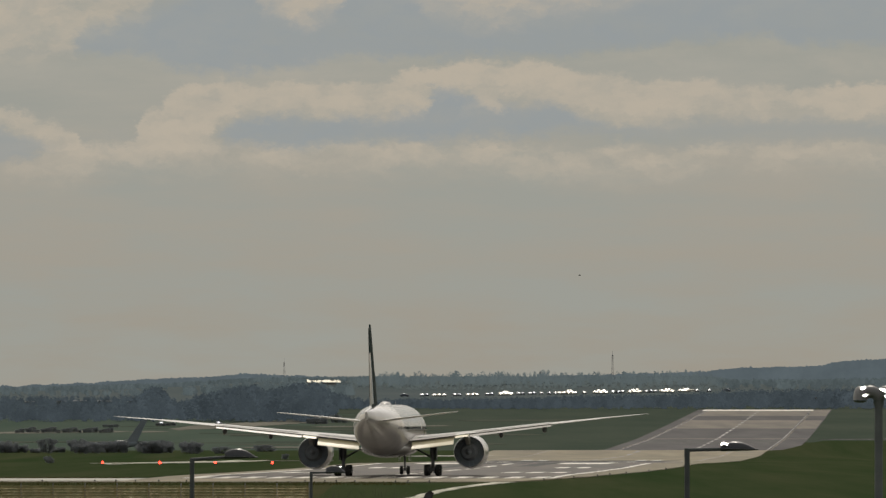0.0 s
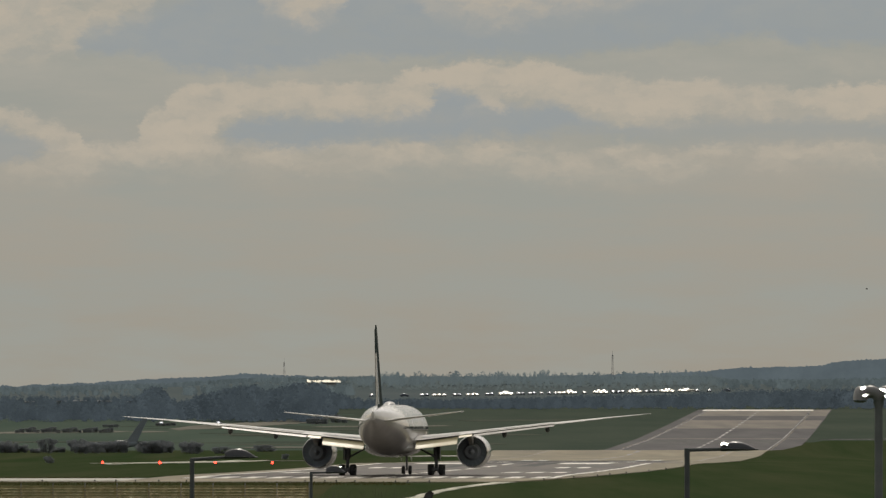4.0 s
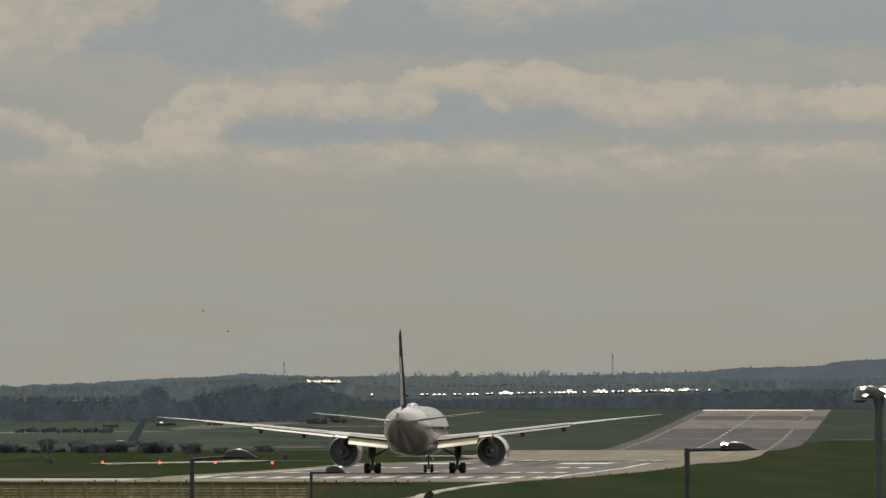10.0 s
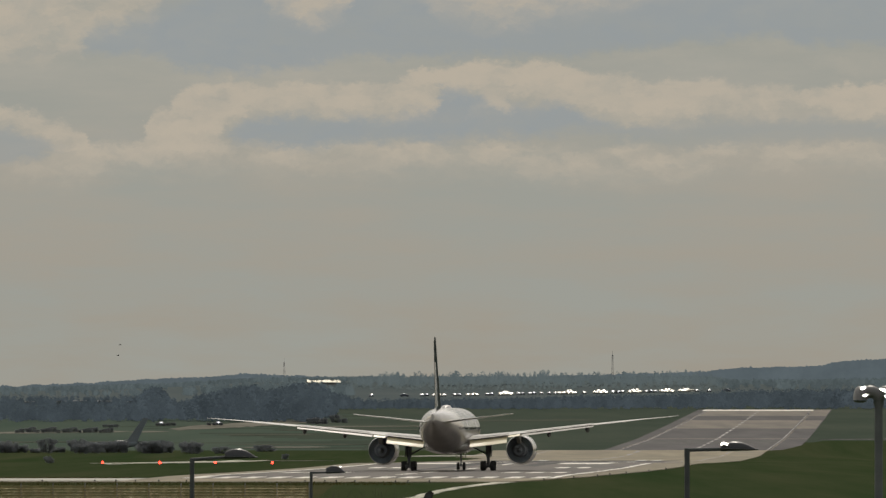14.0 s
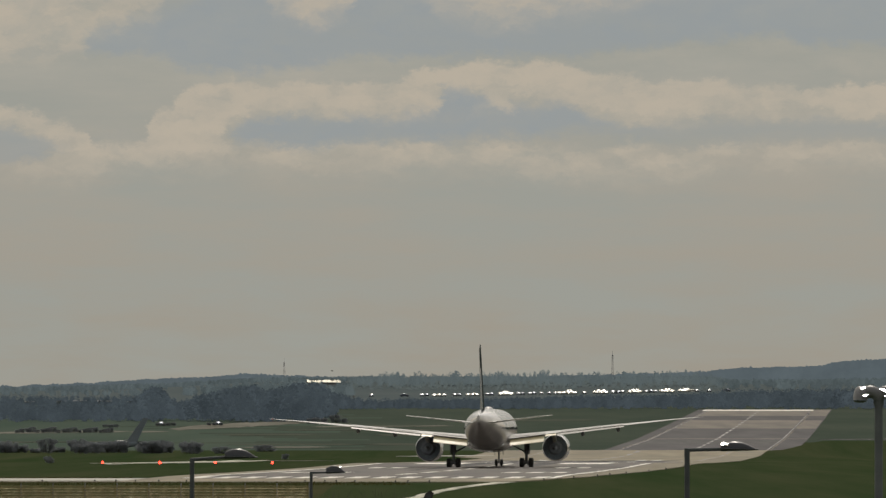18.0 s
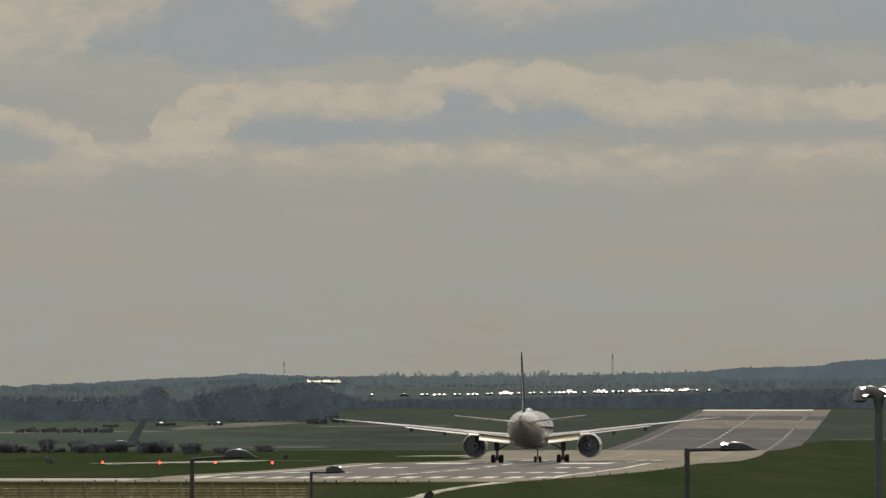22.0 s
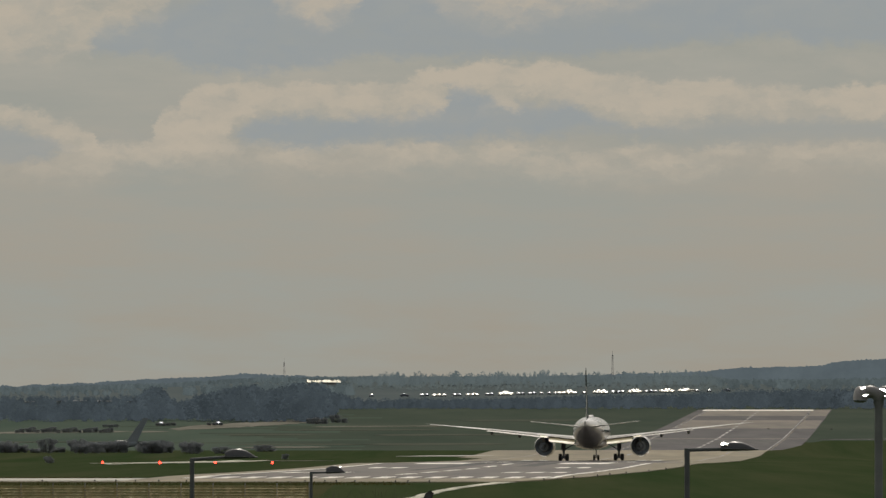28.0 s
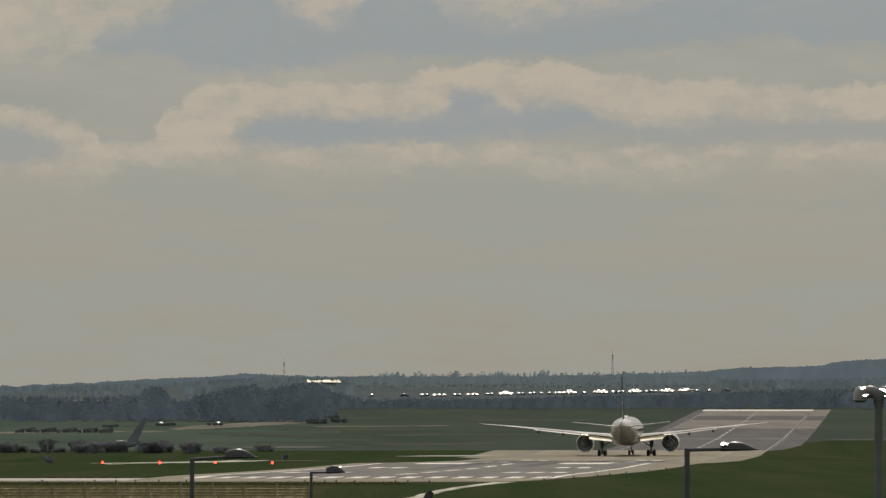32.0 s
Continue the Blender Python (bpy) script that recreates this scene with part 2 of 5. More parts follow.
def block(bm, x0, x1, y0, y1, z0, z1, bevel=0.0):
    before = set(bm.verts)
    vs = [bm.verts.new(p) for p in ((x0, y0, z0), (x1, y0, z0), (x1, y1, z0), (x0, y1, z0), (x0, y0, z1), (x1, y0, z1), (x1, y1, z1), (x0, y1, z1))]
    fs = [bm.faces.new([vs[i] for i in q]) for q in ((0, 3, 2, 1), (4, 5, 6, 7), (0, 1, 5, 4), (1, 2, 6, 5), (2, 3, 7, 6), (3, 0, 4, 7))]
    if bevel:
        es = {e for f in fs for e in f.edges}
        bmesh.ops.bevel(bm, geom=list(es), offset=bevel, segments=2, affect="EDGES")
    return bm


# ---- the lie of the land ----
PROFILE = [(-900, 7.9), (8, 7.9), (60, 2.0), (110, 0.0), (1039, 0.0), (1150, -0.48), (1249, -0.85), (1322, -0.98), (1378, -1.05), (1455, -1.6), (1536, -2.1), (1690, -3.0),
           (1900, -3.5), (2015, -2.8), (2080, -3.4), (2250, -6.3), (2500, -5.7), (2780, -4.0), (3100, -0.8), (3350, 1.9), (3542, 4.1), (3640, 5.0), (3720, 5.4), (3985, 6.9), (4036, 10.0), (4062, 10.3), (4200, 12.75), (4285, 18.3), (4900, 22.0)]
PY, PZ = np.array([p[0] for p in PROFILE], float), np.array([p[1] for p in PROFILE], float)


def land(y, x=0.0):
    """Height of the ground at a distance y, the corners of the profile eased; the last slope's crest falls to both sides."""
    if y > 4200:
        bearing = x / y * 15
        crest = float(np.interp(bearing, [-0.80, -0.48, -0.33, -0.14, 0.47, 0.52, 0.80], [12.4, 15.2, 17.8, 18.4, 18.4, 16.7, 16.7]))
        if y > 4285:
            return 9.56 + (crest - 9.56) * y / 4285 - (y - 4285) * 0.002
        return 12.75 + (crest - 12.75) * (y - 4200) / 85
    verge = min(1.0, max(0.0, (x - middle(y) - 31.0) / 13.0))
    bank = 2.4 * verge * verge * (3 - 2 * verge) * math.exp(-((y - 2015) / 60.0) ** 2)
    return bank + float(np.mean(np.interp(y + np.linspace(-22, 22, 9) * (1 if y > 300 else 0.2), PY, PZ)))


def middle(y):
    """The runway's centreline."""
    return 0.0554 * y - 64.29


def right_edge(y):
    """How far the pavement reaches to the right of the centreline; the grass cuts in at the near end."""
    return float(np.interp(y, [943, 1028, 1150, 1300, 1400], [16.8, 25.2, 27.6, 29.1, 30.0]))


def span(a, b, step):
    n = max(1, int(math.ceil((b - a) / step)))
    return [a + (b - a) * i / n for i in range(n + 1)]


def ribbon(bm, ys, left, right, lift, wobble=0.0):
    """A paved strip that follows the land, with its edges turned down into it."""
    rings = []
    for y in ys:
        z = land(y)
        a, b = left(y), right(y)
        if wobble:
            a += wobble * noise.noise((y * 0.11, 1.7, a * 0.01))
            b += wobble * noise.noise((y * 0.13, 5.1, b * 0.01))
        rings.append([(a, y, z - 0.15), (a, y, z + lift), (b, y, z + lift), (b, y, z - 0.15)])
    return loft(bm, rings)


xs = [-2400, -1500, -900, -500, -300] + span(-240, 60, 12) + span(63, 111, 3) + span(120, 240, 12) + [300, 500, 900, 1500, 2400]
ys = [-900, -400, -100] + span(-20, 120, 10) + span(150, 900, 25) + span(910, 2100, 15) + span(2130, 4880, 30)
verts = [(x, y, land(y, x) + (0.06 * noise.noise((x * 0.05, y * 0.03, 0.0)) if y > 300 else 0.0)) for y in ys for x in xs]
nx = len(xs)
faces = [(j * nx + i, j * nx + i + 1, (j + 1) * nx + i + 1, (j + 1) * nx + i) for j in range(len(ys) - 1) for i in range(nx - 1)]
mesh = bpy.data.meshes.new("ground")
mesh.from_pydata(verts, [], faces)
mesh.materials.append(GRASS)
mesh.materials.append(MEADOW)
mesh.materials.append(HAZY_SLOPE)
mesh.materials.append(SLATE_MEADOW)
mesh.materials.append(OLIVE_GRASS)
for f in mesh.polygons:
    f.use_smooth = True
    x, y = f.center.x, f.center.y
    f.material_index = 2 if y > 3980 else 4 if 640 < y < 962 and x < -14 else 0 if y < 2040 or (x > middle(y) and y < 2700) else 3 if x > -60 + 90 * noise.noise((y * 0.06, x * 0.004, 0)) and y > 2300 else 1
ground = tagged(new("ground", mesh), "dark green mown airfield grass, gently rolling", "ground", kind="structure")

# runway, shoulders, taxiway, service road
road_ys = span(969, 3602, 12)
runway = tagged(part("runway", ribbon(bmesh.new(), road_ys, lambda y: middle(y) - 22.5, lambda y: middle(y) + min(22.5, right_edge(y)), 0.09), ASPHALT), "long grey asphalt runway with worn surface and sag", "runway", kind="structure")
for name, a, b, wob in (("shoulder", -26.5, -22.5, 1.2), ("shoulder", 22.5, 30.0, 1.6)):
    tagged(part(name, ribbon(bmesh.new(), span(969 if a < 0 else 1004, 2060, 12), lambda y: middle(y) + a, lambda y: middle(y) + (b if a < 0 else right_edge(y)), 0.07, 0), SHOULDER), "pale worn asphalt runway shoulder", "runway shoulder", kind="structure")
    tagged(part(name, ribbon(bmesh.new(), span(2060, 3602, 12), lambda y: middle(y) + a, lambda y: middle(y) + b, 0.07, 0), OLD_ASPHALT), "old grey asphalt runway shoulder", "runway shoulder", kind="structure")
tagged(part("turn_pad", ribbon(bmesh.new(), span(1790, 2016, 12), lambda y: middle(y) - 26.5 - 8.5 * min(1.0, (y - 1790) / 60.0), lambda y: middle(y) - 26.5, 0.07), SHOULDER), "pale worn paved turning pad beside the runway", "pavement", kind="structure")
tagged(part("runway_end_strip", ribbon(bmesh.new(), span(962, 969, 3), lambda y: middle(y) - 40, lambda y: middle(y) + right_edge(y), 0.07, 0.4), SHOULDER), "pale worn strip at the runway end", "pavement", kind="structure")
tagged(part("taxiway", ribbon(bmesh.new(), span(977, 1006, 6), lambda y: -190.0, lambda y: middle(y) - 26.5, 0.06, 0.5), CONCRETE), "pale concrete taxiway leading to the runway", "taxiway", kind="structure")


def path_x(y):
    return float(np.interp(y, [560, 700, 780, 819, 869, 902, 934, 953, 962], [-17, -8.2, -4.3, -2.4, -0.5, 1.6, 4.1, 5.6, 6.5]))


tagged(part("service_road", ribbon(bmesh.new(), span(560, 962, 6), lambda y: path_x(y) - 0.65, lambda y: path_x(y) + 0.7 + max(0, y - 925) * 0.03, 0.05, 0.3), BRIGHT_STRIP), "narrow pale concrete service road through the grass", "road", kind="structure")


def cross_band(x0, x1, y_of, half, mat, name, label, category, ragged=0.35):
    """A band that lies across the view, with ragged edges."""
    rings = []
    for x in span(x0, x1, 1.5):
        taper = min(1.0, (x - x0 + 0.3) / 6.0, (x1 - x + 0.3) / 6.0)
        y, w = y_of(x), half * taper
        a = y - w * (1 + ragged * noise.noise((x * 0.25, y * 0.1, 1.0)) + ragged * noise.noise((x * 0.9, y * 0.1, 4.0)))
        b = y + w * (1 + ragged * noise.noise((x * 0.22, y * 0.1, 7.0)) + ragged * noise.noise((x * 0.8, y * 0.1, 9.0)))
        rings.append([(x, a, land(a) - 0.15), (x, a, land(a) + 0.07), (x, b, land(b) + 0.07), (x, b, land(b) - 0.15)])
    return tagged(part(name, loft(bmesh.new(), rings), mat), label, category, kind="structure")


cross_band(-57.5, -35.0, lambda x: 1382 + (x + 57.5) * 14.5, 85.0, BRIGHT_STRIP, "pavement", "narrow bright concrete strip in the grass", "pavement", 0.7)
cross_band(123, 215, lambda x: 2779 + (x - 123) * 0.2, 8.0, OLD_ASPHALT, "taxiway", "grey taxiway in the distance", "taxiway", 0.1)
for x0, x1, y, tilt, half in ((-44, -22, 1700, 0.3, 5), (-62, -34, 2560, 0.4, 14), (-98, -46, 3030, 4.6, 62), (-190, -110, 2905, 0.8, 22), (-110, -96, 2960, 0.5, 18), (-48, 4, 3090, 0.5, 12)):
    cross_band(x0, x1, lambda x: y + (x - x0) * tilt, half, DRY_GRASS, "grass_strip", "strip of dry pale grass in the field", "field")

for x0, x1, y, half in ((-24, 34, 2880, 10), (-25, 20, 2640, 12), (-77, -43, 2885, 8), (-67, -25, 2630, 8), (-150, -100, 2700, 9), (6, 60, 3260, 10), (-60, 0, 3000, 7)):
    cross_band(x0, x1, lambda x: y + (x - x0) * 0.25, half * 1.8, STUBBLE, "grass_strip", "thin strip of dull stubble in the field", "field")
cross_band(-10.5, 14, lambda x: 1893 + (x + 10) * 0.9, 9.0, CONCRETE, "pavement", "pale concrete strip by the turning pad", "pavement")

# painted markings, each a thin slab on the runway
def marking(name, y0, y1, o0, o1, mat=PAINT, lift=0.106, ragged=0.35):
    return part(name, ribbon(bmesh.new(), span(y0, y1, 5), lambda y: middle(y) + o0, lambda y: middle(y) + o1, lift, ragged), mat, runway)


marking("weathered_surface", 1001, 1556, -22.3, 22.3, MAUVE_ASPHALT, 0.094)
for k in range(-7, 7):
    o = 1.2 + 3.13 * k
    if o < right_edge(1004) - 2.5:
        marking("threshold_stripe", 1003, 1023, o - 0.78, o + 0.78, ragged=0.5)
for side in (-1, 1):
    marking("edge_line", 1003, 1370, side * 21.6 - 0.4, side * 21.6 + 0.4)
    marking("edge_line", 1372, 3550, side * 21.6 - 0.16, side * 21.6 + 0.16, WORN_PAINT)
    marking("aiming_mark", 1352, 1412, side * 11.5 - 4.0, side * 11.5 + 4.0)
    for y, first, count in ((1110, 11.4, 3), (1248, 12.2, 2), (1530, 9.9, 2), (1690, 9.9, 2)):
        for k in range(count):
            o = side * (first + 3.1 * k)
            marking("touchdown_bar", y, y + 22.5, o - 0.9, o + 0.9)
for k in range(47):
    y = 1062 + 53 * k
    marking("centreline_dash", y, y + 31, -0.45, 0.45, PAINT if y < 1330 else WORN_PAINT)
# white line at the far end, painted to hold the glare there
marking("end_line", 3550, 3594, -24, 22.4, PAINT)
# lengthwise rubber tracks, and last a darker band across the runway
for y0, y1, o0, o1 in ((1300, 1620, -7.0, -3.5), (1290, 1660, 3.6, 7.0), (1350, 1520, -2.5, 2.2), (1180, 1300, -6.6, -4.4), (1560, 1690, -19.5, 18)):
    marking("rubber_deposit", y0, y1, o0, o1, DARK_MARK, 0.099)
marking("old_surface", 2100, 3548, -22.3, 22.3, OLD_ASPHALT, 0.093)
for y0, y1 in ((2640, 2760),):
    marking("resurfaced_patch", y0, y1, -21, 21, DARK_MARK, 0.096)
# pale bands of the surface; glare is painted into the last
for y0, y1 in ((2783, 2796), (3040, 3265), (3390, 3600)):
    marking("pale_patch", y0, y1, -21.2, 21.2, PALE_PATCH, 0.097, 0)
    tagged(part("pale_shoulder", ribbon(bmesh.new(), span(y0, y1, 10), lambda y: middle(y) + 22.6, lambda y: middle(y) + 29.6, 0.085), PALE_PATCH), "pale patch on the runway shoulder", "runway shoulder", kind="structure")

# ---- sky and distance ----
SKY_Y = 4860.0
UNIT = SKY_Y / 150.0          # one shader unit spans a hundred pixels of the camera's view


def sky_material():
    m = bpy.data.materials.new("cloudy_sky")
    m.use_nodes = True
    nodes, links = m.node_tree.nodes, m.node_tree.links
    nodes.clear()
    out, emit = nodes.new("ShaderNodeOutputMaterial"), nodes.new("ShaderNodeEmission")
    links.new(emit.outputs[0], out.inputs["Surface"])
    coord = nodes.new("ShaderNodeTexCoord")
    scale = nodes.new("ShaderNodeVectorMath")
    scale.operation = "SCALE"
    scale.inputs["Scale"].default_value = 1.0 / UNIT
    links.new(coord.outputs["Object"], scale.inputs[0])
    base = scale.outputs[0]

    def math_node(op, a, b=None, c=None, clamp=False):
        n = nodes.new("ShaderNodeMath")
        n.operation, n.use_clamp = op, clamp
        for i, v in enumerate((a, b, c)):
            if v is None:
                continue
            if isinstance(v, (int, float)):
                n.inputs[i].default_value = v
            else:
                links.new(v, n.inputs[i])
        return n.outputs[0]

    def fbm(vec, sc, detail, rough, stretch=(1, 1, 1), shift=(0, 0, 0)):
        mp = nodes.new("ShaderNodeMapping")
        mp.inputs["Scale"].default_value = stretch
        mp.inputs["Location"].default_value = shift
        links.new(vec, mp.inputs["Vector"])
        n = nodes.new("ShaderNodeTexNoise")
        n.inputs["Scale"].default_value, n.inputs["Detail"].default_value, n.inputs["Roughness"].default_value = sc, detail, rough
        links.new(mp.outputs[0], n.inputs["Vector"])
        return n

    # a billowing shift of the whole chart, coarse and fine
    warp = fbm(base, 1.5, 6, 0.62, (0.8, 1, 1.3))
    off = nodes.new("ShaderNodeVectorMath")
    off.operation = "MULTIPLY_ADD"
    links.new(warp.outputs["Color"], off.inputs[0])
    off.inputs[1].default_value = (0.62, 0.0, 0.46)
    ruffle = fbm(base, 5.5, 6, 0.68, (0.7, 1, 1.2), (1, 0, 5))
    fine_off = nodes.new("ShaderNodeVectorMath")
    fine_off.operation = "MULTIPLY_ADD"
    links.new(ruffle.outputs["Color"], fine_off.inputs[0])
    fine_off.inputs[1].default_value = (0.5, 0.0, 0.34)
    links.new(base, fine_off.inputs[2])
    links.new(fine_off.outputs[0], off.inputs[2])
    cen = nodes.new("ShaderNodeVectorMath")
    cen.operation = "SUBTRACT"
    links.new(off.outputs[0], cen.inputs[0])
    cen.inputs[1].default_value = (0.56, 0.0, 0.40)
    here = nodes.new("ShaderNodeSeparateXYZ")
    links.new(cen.outputs[0], here.inputs[0])
    along = math_node("MULTIPLY_ADD", here.outputs["X"], 1 / 15.68, 0.5)

    def line(rows):
        """A height that runs along the sky: (across, down) in pixels of the view."""
        r = nodes.new("ShaderNodeValToRGB")
        r.color_ramp.interpolation = "EASE"
        el = r.color_ramp.elements
        for k, (x, y) in enumerate(rows):
            p = min(1.0, max(0.0, x / 1568))
            v = (y + 100) / 500
            if k < 2:
                el[k].position = p
                el[k].color = (v, v, v, 1)
            else:
                el.new(p).color = (v, v, v, 1)
        links.new(along, r.inputs["Fac"])
        return math_node("MULTIPLY_ADD", r.outputs["Color"], -5.0, 8.05)

    def eased(value, width):
        m2 = nodes.new("ShaderNodeMapRange")
        m2.interpolation_type = "SMOOTHSTEP"
        m2.inputs["From Min"].default_value, m2.inputs["From Max"].default_value = -width, width
        links.new(value, m2.inputs["Value"])
        return m2.outputs[0]

    def bank(top, bottom, crisp, soft, weight):
        """A layer of cloud between two lines, crisp above and soft below."""
        a = eased(math_node("SUBTRACT", line(top), here.outputs["Z"]), crisp)
        b3 = eased(math_node("SUBTRACT", here.outputs["Z"], line(bottom)), soft)
        return math_node("MULTIPLY", math_node("MULTIPLY", a, b3), weight)

    def sum_of(items):
        total = items[0]
        for k in items[1:]:
            total = math_node("ADD", total, k)
        return total

    lumps = fbm(cen.outputs[0], 2.0, 7, 0.55, (0.75, 1, 1.45), (3, 0, 1))
    streaks = fbm(base, 0.75, 6, 0.6, (0.28, 1, 1.5), (7, 0, 2))
    lump = math_node("SUBTRACT", lumps.outputs["Fac"], 0.5)

    main_bank = bank(((0, 262), (235, 258), (290, 196), (345, 150), (420, 146), (540, 150), (690, 148), (760, 122), (830, 110), (1000, 114), (1050, 128), (1110, 131), (1150, 145), (1245, 141), (1300, 153), (1568, 152)),
                     ((0, 250), (235, 250), (300, 262), (370, 252), (415, 222), (450, 198), (600, 204), (720, 207), (765, 196), (790, 158), (835, 160), (880, 194), (930, 176), (1000, 176), (1045, 208), (1150, 216), (1225, 222), (1258, 198), (1330, 204), (1568, 209)), 0.10, 0.26, 0.92)
    wide_bank = bank(((0, 292), (70, 284), (130, 264), (210, 255), (400, 255), (520, 260), (700, 249), (900, 250), (1000, 262), (1050, 271), (1120, 252), (1200, 264), (1300, 256), (1568, 252)),
                     ((0, 312), (150, 320), (250, 300), (360, 302), (500, 306), (800, 302), (1000, 318), (1150, 322), (1250, 312), (1290, 284), (1350, 292), (1410, 306), (1480, 292), (1568, 292)), 0.14, 0.34, 0.58)
    left_bank = bank(((0, 192), (50, 196), (100, 209), (140, 230), (165, 262), (1568, 262)), ((0, 226), (60, 236), (110, 252), (160, 258), (180, 250), (1568, 250)), 0.10, 0.26, 0.84)
    top_bank = bank(((0, -60), (1568, -60)), ((0, 96), (70, 106), (150, 92), (172, 50), (270, 22), (300, -30), (465, -40), (490, 22), (560, 46), (605, 26), (640, -30), (735, -20), (790, 26), (880, 46), (940, 40), (990, 22), (1090, 12), (1180, -12), (1220, -50), (1568, -60)), 0.1, 0.34, 0.72)
    thin_bank = bank(((0, 108), (340, 128), (480, 126), (560, 104), (800, 102), (1050, 98), (1250, 78), (1380, 68), (1450, 92), (1568, 96)), ((0, 132), (400, 150), (760, 150), (1000, 122), (1568, 140)), 0.12, 0.3, 0.2)
    upper_blue = bank(((0, 112), (140, 98), (170, 52), (290, 12), (420, -40), (1568, -60)), ((0, 96), (150, 92), (250, 94), (340, 118), (420, 130), (530, 118), (620, 98), (1000, 97), (1100, 86), (1250, 70), (1350, 60), (1420, 74), (1568, 78)), 0.3, 0.14, 0.88)
    lower_blue = bank(((0, 250), (390, 246), (440, 206), (700, 206), (770, 180), (800, 140), (850, 168), (905, 182), (1000, 182), (1050, 212), (1120, 226), (1200, 240), (1568, 240)), ((0, 240), (390, 238), (440, 254), (530, 262), (700, 250), (900, 242), (1010, 236), (1120, 230), (1200, 226), (1568, 226)), 0.16, 0.16, 0.86)
    faint_blue = bank(((0, 280), (1060, 250), (1110, 224), (1260, 210), (1568, 214)), ((0, 260), (1060, 236), (1110, 246), (1250, 252), (1568, 246)), 0.16, 0.2, 0.36)
    left_blue = bank(((0, 228), (60, 236), (130, 262), (1568, 262)), ((0, 288), (60, 282), (130, 262), (1568, 250)), 0.1, 0.12, 0.5)
    puff = bank(((0, 230), (812, 230), (835, 190), (862, 182), (900, 177), (932, 218), (1568, 230)), ((0, 200), (812, 202), (840, 203), (900, 193), (932, 196), (1568, 200)), 0.14, 0.2, 0.42)
    total = sum_of([puff, main_bank, wide_bank, left_bank, top_bank, thin_bank])
    patchy = fbm(base, 0.9, 4, 0.55, (0.7, 1, 1.6), (11, 0, 4))
    body = math_node("MULTIPLY", total, math_node("MULTIPLY_ADD", patchy.outputs["Fac"], 1.1, 0.46))
    b = math_node("MULTIPLY_ADD", math_node("MULTIPLY", lump, 2.3), math_node("MINIMUM", math_node("MULTIPLY", total, 1.6), 1.0), body)
    sm = nodes.new("ShaderNodeMapRange")
    sm.interpolation_type = "SMOOTHSTEP"
    sm.inputs["From Min"].default_value, sm.inputs["From Max"].default_value = -0.1, 1.3
    links.new(b, sm.inputs["Value"])
    s2 = nodes.new("ShaderNodeMapRange")
    s2.inputs["From Min"].default_value, s2.inputs["From Max"].default_value = 0.0, 1.0
    links.new(math_node("MULTIPLY", sum_of([upper_blue, lower_blue, left_blue, faint_blue]), math_node("MULTIPLY_ADD", lump, 0.9, 0.95)), s2.inputs["Value"])
    sep = nodes.new("ShaderNodeSeparateXYZ")
    links.new(base, sep.inputs[0])
    ramp = nodes.new("ShaderNodeValToRGB")
    links.new(math_node("DIVIDE", sep.outputs["Z"], 7.2), ramp.inputs["Fac"])
    e = ramp.color_ramp.elements
    e[0].position, e[0].color = 0.0, (0.329, 0.300, 0.248, 1)
    e[1].position, e[1].color = 1.0, (0.380, 0.378, 0.336, 1)
    mid = e.new(0.45)
    mid.color = (0.361, 0.335, 0.283, 1)

    def mix(fac, a, b2):
        n = nodes.new("ShaderNodeMix")
        n.data_type = "RGBA"
        links.new(fac, n.inputs["Factor"])
        for key, v in (("A", a), ("B", b2)):
            if isinstance(v, tuple):
                n.inputs[key].default_value = (*v, 1)
            else:
                links.new(v, n.inputs[key])
        return n.outputs["Result"]

    st = nodes.new("ShaderNodeMapRange")
    st.inputs["From Min"].default_value, st.inputs["From Max"].default_value = 0.36, 0.64
    st.inputs["To Min"].default_value, st.inputs["To Max"].default_value = 0.0, 1.0
    links.new(streaks.outputs["Fac"], st.inputs["Value"])
    c = mix(st.outputs[0], ramp.outputs["Color"], (0.330, 0.334, 0.298))
    c = mix(s2.outputs[0], c, (0.298, 0.325, 0.334))
    c = mix(sm.outputs[0], c, (0.474, 0.421, 0.342))
    links.new(c, emit.inputs["Color"])
    return m


bm = bmesh.new()
rings = []
for x in span(-900, 900, 60):
    y = -x * x / 9000.0
    rings.append([(x, y, -20.0), (x, y, 420.0), (x, y + 4.0, 420.0), (x, y + 4.0, -20.0)])
loft(bm, rings)
sky_backdrop = tagged(part("backdrop", bm, sky_material()), "hazy bright sky with drifting cream and blue-grey cloud banks", "sky", kind="structure")
sky_backdrop.matrix_basis = pose(0, SKY_Y, 9.56)

# the last wooded ridge, its distance haze put in as glow
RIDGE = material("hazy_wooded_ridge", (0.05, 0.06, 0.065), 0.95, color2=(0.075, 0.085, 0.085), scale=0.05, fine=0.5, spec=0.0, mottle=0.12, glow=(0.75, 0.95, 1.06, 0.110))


def ridge_top(x):
    pixel_x = 784 + x * 15000 / 4740
    return float(np.interp(pixel_x, [-400, 0, 100, 200, 280, 370, 440, 520, 640, 760, 900, 1084, 1250, 1300, 1440, 1490, 1568, 2000], [689, 685, 681, 676, 671, 668, 662, 666, 670, 669, 668, 663, 658, 652, 649, 640, 636, 620]))


bm = bmesh.new()
rings = []
